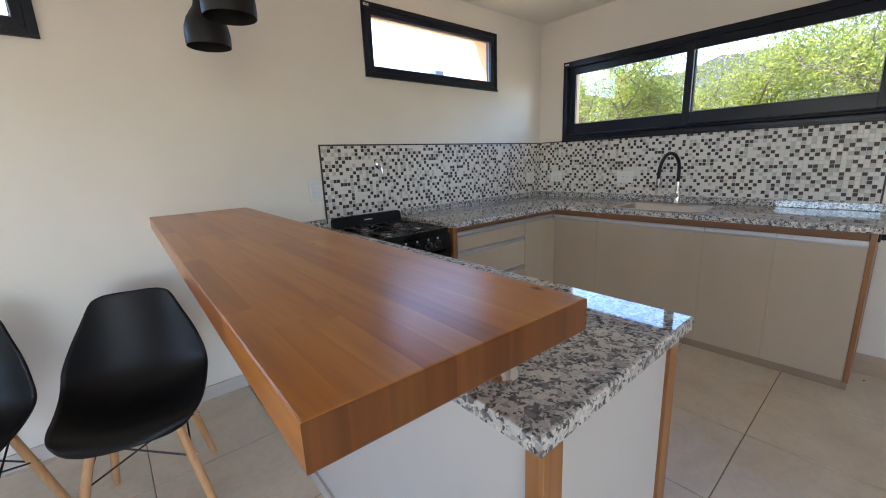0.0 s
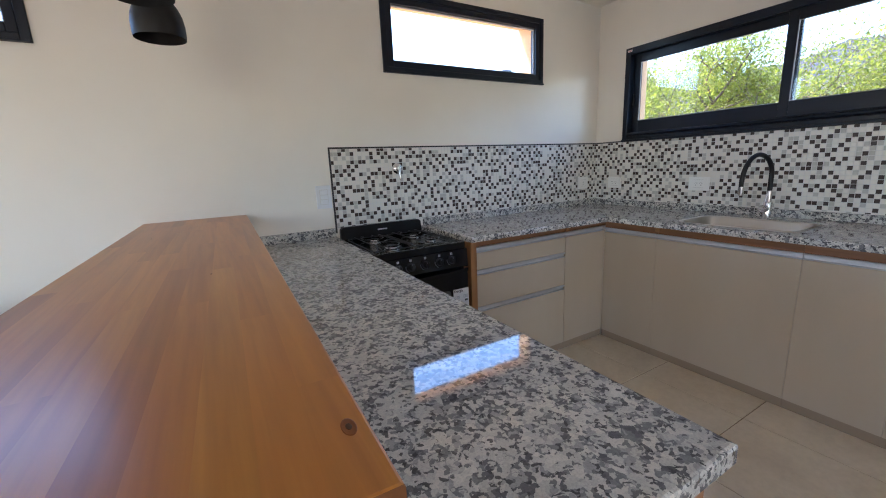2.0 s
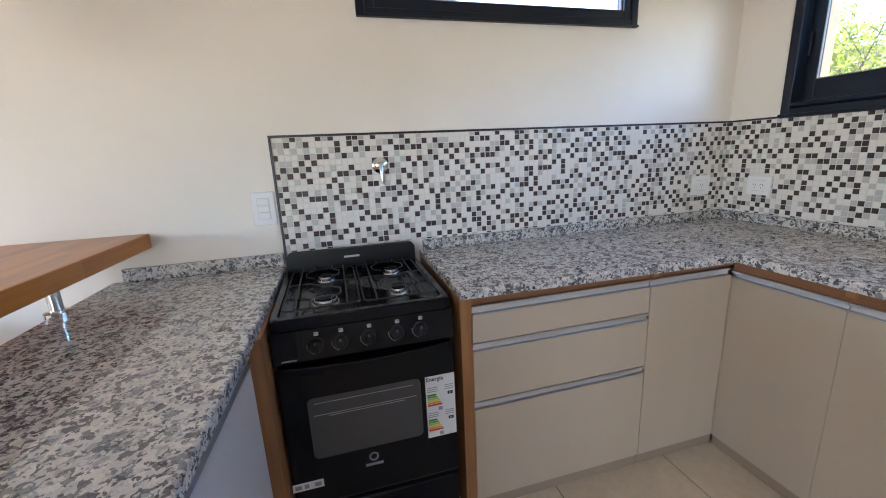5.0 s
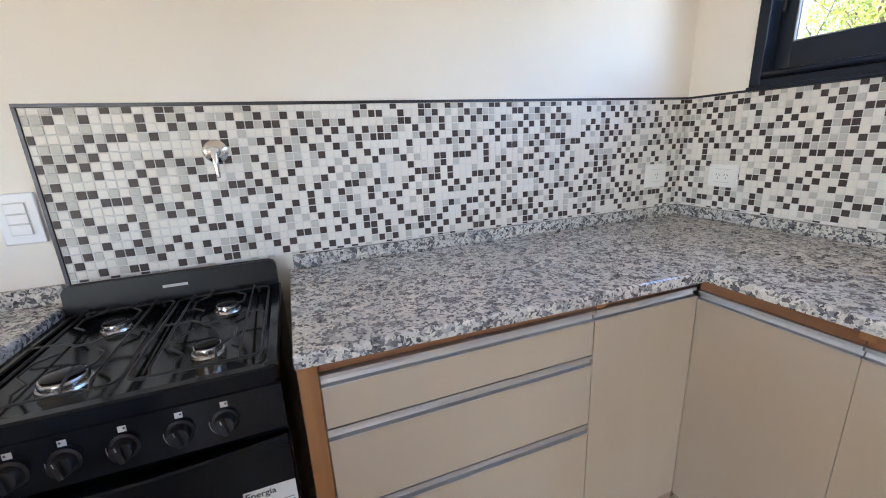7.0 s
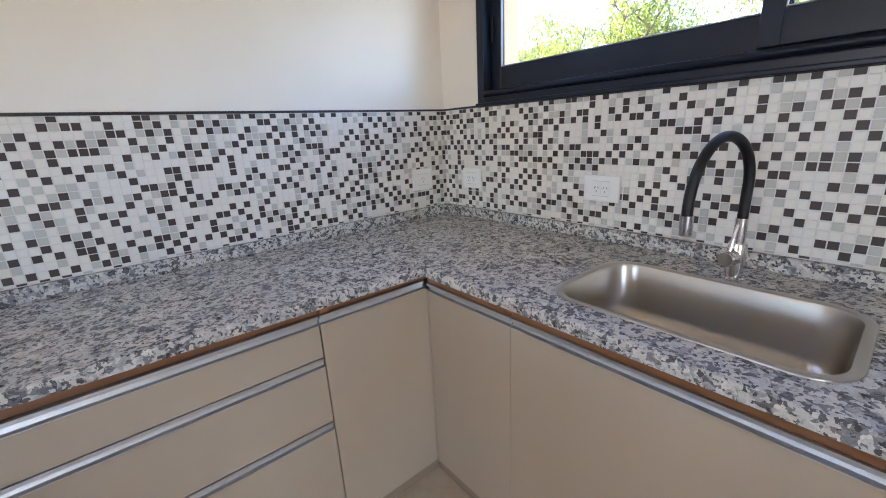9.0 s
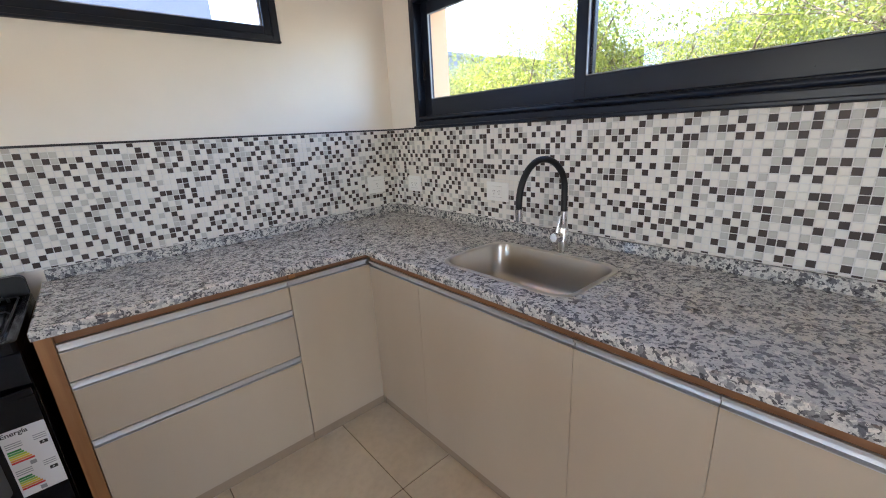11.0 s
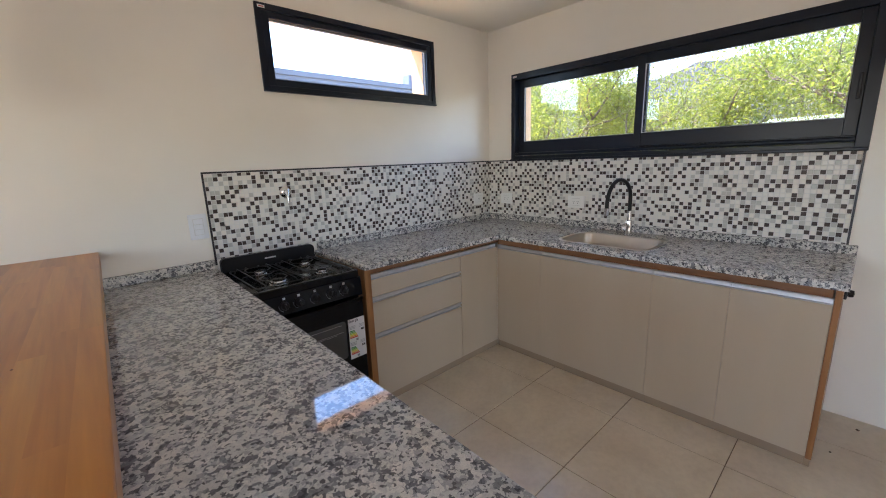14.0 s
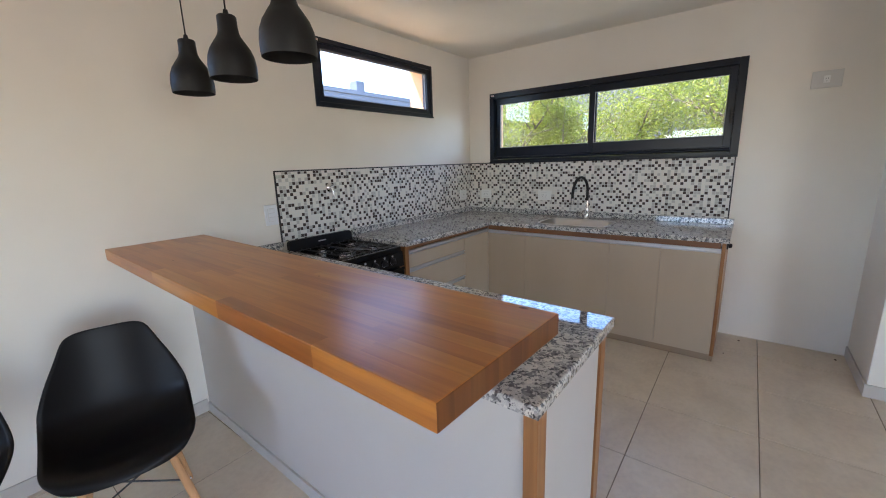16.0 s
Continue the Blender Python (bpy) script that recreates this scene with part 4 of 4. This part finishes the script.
# ---- pendant lamps over the bar ----
def pendant(at):
    x, y, z = at
    p = thing("pendant_lamp", at, "matt black bell-shaped pendant lamp on a black cord", "pendant lamp", "pendant lamps over the bar")
    shade = [(0.074, 0.0), (0.0755, 0.012), (0.0755, 0.042), (0.072, 0.068), (0.063, 0.092), (0.049, 0.114), (0.037, 0.132), (0.032, 0.146), (0.0305, 0.165), (0.030, 0.192), (0.027, 0.196), (0.010, 0.197), (0.007, 0.214), (0.004, 0.216)]
    sh_ = part("shade", lathe(shade, 40, at), PENDANT, p, "matt black metal shade", True)
    part("shade_lining", lathe([(0.0735, 0.0008), (0.0743, 0.012), (0.0740, 0.042), (0.0705, 0.067), (0.0610, 0.091), (0.047, 0.112), (0.034, 0.130), (0, 0.134)], 40, at), PENDANT_IN, sh_, "black inside", True)
    part("lamp_holder", lathe([(0, 0.132), (0.018, 0.131), (0.018, 0.092), (0.014, 0.088), (0, 0.088)], 20, at), RUBBER, p, smooth=True)
    part("cord", sweep([(x, y, z + 0.214), (x, y, CEIL_Z - 0.02)], 0.0028, 8), RUBBER, p, "thin black cord")
    part("ceiling_rose", lathe([(0.004, -0.026), (0.020, -0.024), (0.046, -0.018), (0.050, -0.012), (0.050, -0.0006)], 28, (x, y, CEIL_Z)), PENDANT, p, "black ceiling rose", True)
    return p


pl = pendant((-3.077, -0.728, 1.719))
copy_thing(pl, pose(-3.091, -1.092, 1.719))
copy_thing(pl, pose(-3.112, -1.462, 1.719))


# ---- chairs ----
def spline(pts, t):
    """Catmull-Rom through rows of numbers."""
    k = min(int(t), len(pts) - 2)
    f = t - k
    a, b, c, d = (pts[max(min(k + o, len(pts) - 1), 0)] for o in (-1, 0, 1, 2))
    return [0.5 * (2 * q + (r - p) * f + (2 * p - 5 * q + 4 * r - s) * f * f + (3 * q - p - 3 * r + s) * f ** 3) for p, q, r, s in zip(a, b, c, d)]


def chair(at, yaw):
    """A moulded shell on splayed dowel legs; it faces -y before the turn."""
    ch = new("chair")
    ch.matrix_basis = pose(*at, 0, 0, yaw)
    tagged(ch, "black moulded plastic chair on splayed beech dowel legs", "chair", "chairs by the bar")

    def p(nm, bm, mt, lb="", parent=None, smooth=True):
        ob = new(nm, finish(nm, bm, mt, smooth))
        ob.parent = parent or ch
        return tagged(ob, lb)

    # forward, height, half width, forward dish, upward dish
    prof = [(-0.246, 0.828, 0.074, 0.012, 0.000), (-0.246, 0.824, 0.108, 0.018, 0.000), (-0.242, 0.806, 0.136, 0.026, 0.000), (-0.228, 0.735, 0.168, 0.044, 0.004), (-0.210, 0.655, 0.203, 0.062, 0.010),
            (-0.188, 0.575, 0.228, 0.078, 0.020), (-0.160, 0.510, 0.236, 0.066, 0.040), (-0.112, 0.462, 0.238, 0.040, 0.060), (-0.040, 0.438, 0.236, 0.016, 0.062), (0.050, 0.432, 0.232, 0.000, 0.052),
            (0.130, 0.440, 0.226, 0.000, 0.036), (0.190, 0.445, 0.212, -0.010, 0.020), (0.225, 0.436, 0.190, -0.022, 0.008), (0.240, 0.420, 0.160, -0.030, 0.000), (0.243, 0.410, 0.120, -0.022, 0.000)]
    bm = bmesh.new()
    nu, nv = 22, 52
    grid = []
    for j in range(nv + 1):
        f, z, hw, df, dz = spline(prof, j / nv * (len(prof) - 1))
        grid.append([bm.verts.new((hw * u, -(f + df * abs(u) ** 2.2), z + dz * abs(u) ** 2.4)) for u in [math.sin(math.pi / 2 * (2 * i / nu - 1)) * 0.35 + (2 * i / nu - 1) * 0.65 for i in range(nu + 1)]])
    for a, b in zip(grid, grid[1:]):
        for i in range(nu):
            bm.faces.new((a[i], a[i + 1], b[i + 1], b[i]))
    shell = p("seat_shell", bm, SHELL, "black moulded plastic seat shell")
    so = shell.modifiers.new("thickness", "SOLIDIFY")
    so.thickness, so.offset = 0.007, 0.0
    # steel frame under the seat
    corners = {}
    for sx in (-1, 1):
        for sy, fx, fy in ((-1, 0.215, -0.205), (1, 0.185, 0.200)):
            top = Vector((sx * 0.120, sy * 0.115 - 0.005, 0.418))
            foot = Vector((sx * fx, fy, 0.0))
            mid = top.lerp(foot, 0.5)
            leg = p("leg", sweep([foot, foot.lerp(top, 0.03), mid, top], [0.0105, 0.0125, 0.0155, 0.0150], 16), BEECH, "tapered beech dowel leg")
            hole = top.lerp(foot, 0.40)
            p("bolt", sweep([hole + Vector((sx * 0.013, 0, 0)), hole + Vector((sx * 0.019, 0, 0))], 0.006, 10), CHROME, "", leg)
            corners[(sx, sy)] = (top, foot)
    for sx in (-1, 1):
        a, b = corners[(sx, -1)], corners[(sx, 1)]
        p("brace", sweep([a[0].lerp(a[1], 0.40), b[0].lerp(b[1], 0.06)], 0.0035, 8), RUBBER, "thin black wire brace")
        p("brace", sweep([b[0].lerp(b[1], 0.40), a[0].lerp(a[1], 0.06)], 0.0035, 8), RUBBER, "thin black wire brace")
    for sy in (-1, 1):
        a, b = corners[(-1, sy)], corners[(1, sy)]
        p("brace", sweep([a[0].lerp(a[1], 0.40), b[0].lerp(b[1], 0.06)], 0.0035, 8), RUBBER, "thin black wire brace")
        p("brace", sweep([b[0].lerp(b[1], 0.40), a[0].lerp(a[1], 0.06)], 0.0035, 8), RUBBER, "thin black wire brace")
        p("bracket", sweep([a[0], b[0]], 0.007, 10), RUBBER, "black steel bracket")
    return ch


c1 = chair((-3.508, -0.675, FZ), -13)
copy_thing(c1, pose(-4.035, -0.56, FZ, 0, 0, -18))

# ---- crumbs left on the floor ----
def crumb(x, y, size, seed):
    rng = random.Random(seed)
    bm = bmesh.new()
    bmesh.ops.create_icosphere(bm, subdivisions=2, radius=size)
    for v in bm.verts:
        v.co *= rng.uniform(0.7, 1.15)
        v.co.z = max(v.co.z * 0.6, -size * 0.35)
    low = min(v.co.z for v in bm.verts)
    single("crumb", turned(bm, pose(x, y, FZ - low)), BARK, "small dark crumb of building dirt on the floor tiles", "debris", group="crumbs on the floor")


for i, (cx, cy, cs) in enumerate(((-0.115, -2.586, 0.008), (-0.119, -3.135, 0.009), (-1.798, -0.632, 0.007), (-1.734, -0.665, 0.006), (-0.42, -2.50, 0.005))):
    crumb(cx, cy, cs, i)

# ---- outside ----
def crown(name, tips, count, spread, size, material, parent, rng):
    """Many small leaves round the branch tips."""
    r = np.random.RandomState(rng)
    t = np.array(tips)
    w = r.uniform(0.05, 1.0, size=len(t)) ** 2.5
    c = t[r.choice(len(t), size=count, p=w / w.sum())] + r.normal(size=(count, 3)) * spread
    d = r.normal(size=(count, 3))
    d[:, 2] -= 0.6
    d /= np.linalg.norm(d, axis=1)[:, None]
    s = np.cross(d, r.normal(size=(count, 3)))
    s /= np.linalg.norm(s, axis=1)[:, None]
    ln = (size * r.uniform(0.6, 1.3, size=count))[:, None]
    v = np.stack([c - d * ln * 0.5, c + s * ln * 0.17, c + d * ln * 0.5, c - s * ln * 0.17], 1).reshape(-1, 3)
    f = np.arange(count * 4).reshape(-1, 4)
    me = bpy.data.meshes.new(name)
    me.from_pydata(v.tolist(), [], f.tolist())
    me.materials.append(material)
    ob = new(name, me)
    ob.parent = parent
    ob.matrix_parent_inverse = parent.matrix_basis.inverted()
    return ob


def tree(x, y, h, seed, leaf, count, label, spread=0.17, size=0.062, lean=0.0):
    rng = random.Random(seed)
    t = thing("tree", (x, y, -0.12), label, "tree", "garden trees")
    tips = []
    bm = bmesh.new()

    def limb(p, d, length, rad, depth):
        pts, q, dd = [p], p.copy(), d.copy()
        n = 5
        for i in range(n):
            dd = (dd + Vector((rng.gauss(0, 0.16), rng.gauss(0, 0.16), rng.gauss(0.02, 0.10)))).normalized()
            q = q + dd * length / n
            pts.append(q.copy())
            if depth >= 2:
                tips.append(tuple(q))
        sweep(pts, [rad * (1 - 0.55 * i / n) for i in range(n + 1)], 7, bm)
        if depth < 4:
            for _ in range(3 if depth else 6):
                a = rng.uniform(0, 6.28)
                nd = (dd * 0.55 + Vector((math.cos(a), math.sin(a), rng.uniform(-0.15, 0.75))) * 0.8).normalized()
                limb(pts[rng.randint(2, n)], nd, length * rng.uniform(0.5, 0.95), rad * 0.5, depth + 1)

    limb(Vector((x, y, -0.14)), Vector((lean, 0, 1)).normalized(), h * 0.42, h * 0.022, 0)
    part("trunk", bm, BARK, t, smooth=True)
    crown("crown", tips, count, spread, size, leaf, t, seed)
    return t


tree(4.2, 1.6, 3.8, 3, LEAF, 25000, "bushy bright green garden tree in sunlight")
tree(5.0, -0.6, 3.4, 7, LEAF, 25000, "bushy bright green garden tree in sunlight")
tree(4.8, -2.9, 3.35, 11, LEAF, 25000, "bushy bright green garden tree in sunlight")
tree(6.8, 4.2, 4.3, 13, LEAF_DULL, 25000, "tall willow-like tree with dull green leaves", 0.2)
tree(7.6, -1.9, 4.1, 17, LEAF_DULL, 25000, "tall willow-like tree with dull green leaves", 0.2)
tree(7.4, 1.4, 4.2, 29, LEAF, 25000, "bushy bright green garden tree in sunlight")
tree(6.4, -5.2, 4.0, 19, LEAF, 25000, "bushy bright green garden tree in sunlight")
tree(8.6, 7.4, 4.3, 23, LEAF, 25000, "bright green tree beside the neighbouring house")

house = thing("neighbour_house", (-2, 8, -0.12), "flat-roofed grey-blue neighbouring house in shade", "house")
part("wall", box(-16, 16, 9.0, 15.0, -0.16, 4.02, 0.01), NEIGHBOUR, house)
part("tower", box(-1.9, 1.32, 8.6, 8.995, -0.16, 8.5, 0.01), NEIGHBOUR, house, "taller front block")
part("chimney", box(6.42, 6.80, 9.1, 9.5, 4.02, 4.42, 0.01), NEIGHBOUR, house, "square block on the roof")
part("parapet", box(1.325, 16, 8.96, 8.998, 3.90, 4.05, 0.005), NEIGHBOUR, house)

# distant ridge
bm = bmesh.new()
nx = 90
base, crest = [], []
for i in range(nx + 1):
    a = radians(-50 + 190 * i / nx)
    ex, ey = math.cos(a), math.sin(a)
    hgt = 60 + 30 * noise.fractal(Vector((i * 0.11, 3.1, 0)), 1.0, 2.0, 5) + 10 * math.sin(i * 0.12)
    base.append(bm.verts.new((330 * ex, 330 * ey, -3)))
    crest.append(bm.verts.new((370 * ex, 370 * ey, max(hgt, 12))))
for i in range(nx):
    bm.faces.new((base[i], base[i + 1], crest[i + 1], crest[i]))
single("backdrop", bm, ROCK, "hazy bluish mountain ridge in the distance", "mountain", "structure")

# ---- mosaic splashback ----
PITCH, JOINT_Z, SHEET = 0.0248, 1.0755, 0.4735
BS_TOP, BS_LOW = 1.392, 0.9175
MOS_W = glossy("mosaic_white", (0.74, 0.712, 0.652), 0.42, spec=0.26)
MOS_G = glossy("mosaic_grey", (0.50, 0.493, 0.452), 0.42, spec=0.26)
MOS_D = glossy("mosaic_brown_black", (0.060, 0.045, 0.041), 0.40, spec=0.24)
MOS_GROUT = paint("mosaic_grout", (0.73, 0.72, 0.70), 0.8, 0.05, 0.1)


def chip(u0, u1, z0, z1):
    """Corners of one eased mosaic chip: base ring, then face ring."""
    e, d = 0.0008, 0.0016
    return [(u0, 0, z0), (u1, 0, z0), (u1, 0, z1), (u0, 0, z1), (u0 + e, -d, z0 + e), (u1 - e, -d, z0 + e), (u1 - e, -d, z1 - e), (u0 + e, -d, z1 - e)]


CHIP_FACES = ((4, 5, 6, 7), (0, 1, 5, 4), (1, 2, 6, 5), (2, 3, 7, 6), (3, 0, 4, 7))
g = 0.00135
shared = []
for mt, nm in ((MOS_W, "white"), (MOS_G, "grey"), (MOS_D, "dark")):
    me = bpy.data.meshes.new("mosaic_chip_" + nm)
    h = PITCH / 2 - g
    me.from_pydata(chip(-h, h, -h, h), [], CHIP_FACES)
    me.materials.append(mt)
    shared.append(me)


def splashback(name, m, length, lo, hi, seed, label, cuts):
    """Backing, chips and dark trims, built along -x and then set on its wall by m; u runs from the inner corner."""
    rng = random.Random(seed)
    sb = new(name)
    sb.matrix_basis = m
    tagged(sb, label, "backsplash", "", "structure")

    def p(nm, bm, mt, lb=""):
        ob = new(nm, finish(nm, bm, mt))
        ob.parent = sb
        return tagged(ob, lb)

    p("backing", box(-length, 0, -0.004, -0.0005, BS_LOW, BS_TOP), MOS_GROUT)
    p("top_trim", box(-length - 0.010, 0, -0.0085, -0.0005, BS_TOP + 0.0003, BS_TOP + 0.0095, 0.001), TRIM_DARK, "dark metal edge trim")
    p("end_trim", box(-length - 0.010, -length - 0.0004, -0.0085, -0.0005, BS_LOW - 0.03, BS_TOP, 0.001), TRIM_DARK, "dark metal edge trim")
    verts, faces, mats = [], [], []
    prev, before = {}, set()
    edges = [0.0] + [-(0.026 + SHEET * k) for k in range(8)]
    for si, (a, b) in enumerate(zip(edges, edges[1:])):
        cols_ = 1 if si == 0 else 19
        pu = (a - b) / cols_
        for c in range(cols_):
            ua, ub = a - c * pu, a - (c + 1) * pu
            if ua < -length:
                break
            ub = max(ub, -length)
            darks, k = set(), -7 + rng.randint(0, 3)
            while k < 13:
                if k in before and rng.random() < 0.72:
                    k += rng.choice((1, 1, 2) if k - 1 in darks or k - 1 in before else (-1, 1, 1))
                    if k in before:
                        k += 1
                        continue
                darks.add(k)
                k += rng.choice((1, 2, 2, 3, 3, 3, 4, 4, 5, 6))
            before = darks
            for k in range(-7, 13):
                z0, z1 = JOINT_Z + k * PITCH, JOINT_Z + (k + 1) * PITCH
                z0, z1 = max(z0, BS_LOW), min(z1, BS_TOP)
                if z1 - z0 < 0.004 or ua - ub < 0.004:
                    continue
                r = rng.random()
                kind = 2 if k in darks else (1 if r < (0.14 if prev.get(k, 0) == 1 else 0.38) else 0)
                prev[k] = kind
                jg = 0.0021 if (c == 0 or c == cols_ - 1) else g
                jz = 0.0021 if k in (0,) else g
                uc, zc = (ua + ub) / 2, (z0 + z1) / 2
                full = z1 - z0 > PITCH * 0.98 and ua - ub > PITCH * 0.94 and k != 0 and 0 < c < cols_ - 1
                if full and cuts[0] < uc < cuts[1] and lo < zc < hi:
                    ob = new("tile", shared[kind])
                    ob.parent = sb
                    ob.location = (uc, -0.0041, zc)
                else:
                    n0 = len(verts)
                    verts += [(x, y - 0.0041, z) for x, y, z in chip(ub + jg, ua - (jg if c == 0 else g), z0 + jz, z1 - g)]
                    faces += [tuple(i + n0 for i in f) for f in CHIP_FACES]
                    mats += [kind] * 5
    me = bpy.data.meshes.new("tiles")
    me.from_pydata(verts, [], faces)
    for mt in (MOS_W, MOS_G, MOS_D):
        me.materials.append(mt)
    me.polygons.foreach_set("material_index", mats)
    ob = new("tiles", me)
    ob.parent = sb
    tagged(ob, "glazed mosaic chips in white, grey and brown-black", kind="stuff")
    return sb


LABEL_BS = "glossy mosaic splashback in white, grey and brown-black chips"
splashback("backsplash_north", pose(0, 0, 0), 2.362, 1.075, 1.38, 5, LABEL_BS, (-1.30, -0.72))
splashback("backsplash_east", pose(0, 0, 0, 0, 0, -90) @ Matrix.Diagonal((-1, 1, 1, 1)), 2.414, 1.075, 1.38, 9, LABEL_BS, (-1.95, -1.38))

# ---- floor tiles ----
TILE, TX0, TY0, GAP = 0.531, -0.868, -1.108, 0.0018
tile_mesh = {}
for i in range(-14, 4):
    for j in range(-12, 5):
        xa, xb = max(TX0 + i * TILE + GAP, WEST), min(TX0 + (i + 1) * TILE - GAP, -0.001)
        ya, yb = max(TY0 + j * TILE + GAP, SOUTH), min(TY0 + (j + 1) * TILE - GAP, -0.001)
        if xb - xa < 0.02 or yb - ya < 0.02 or (xa > -0.61 and yb < -3.19):
            continue
        key = (round(xb - xa, 3), round(yb - ya, 3))
        if key not in tile_mesh:
            w, d = key[0] / 2, key[1] / 2
            bm = bmesh.new()
            q = [bm.verts.new((sx * w, sy * d, -0.0028)) for sx, sy in ((-1, -1), (1, -1), (1, 1), (-1, 1))]
            r = [bm.verts.new((sx * (w - 0.0015), sy * (d - 0.0015), 0.0)) for sx, sy in ((-1, -1), (1, -1), (1, 1), (-1, 1))]
            bm.faces.new(r)
            for k in range(4):
                bm.faces.new((q[k], q[(k + 1) % 4], r[(k + 1) % 4], r[k]))
            tile_mesh[key] = finish("floor_tile", bm, FLOOR)
        ob = new("tile", tile_mesh[key])
        ob.parent = floor
        ob.location = ((xa + xb) / 2, (ya + yb) / 2, FZ)
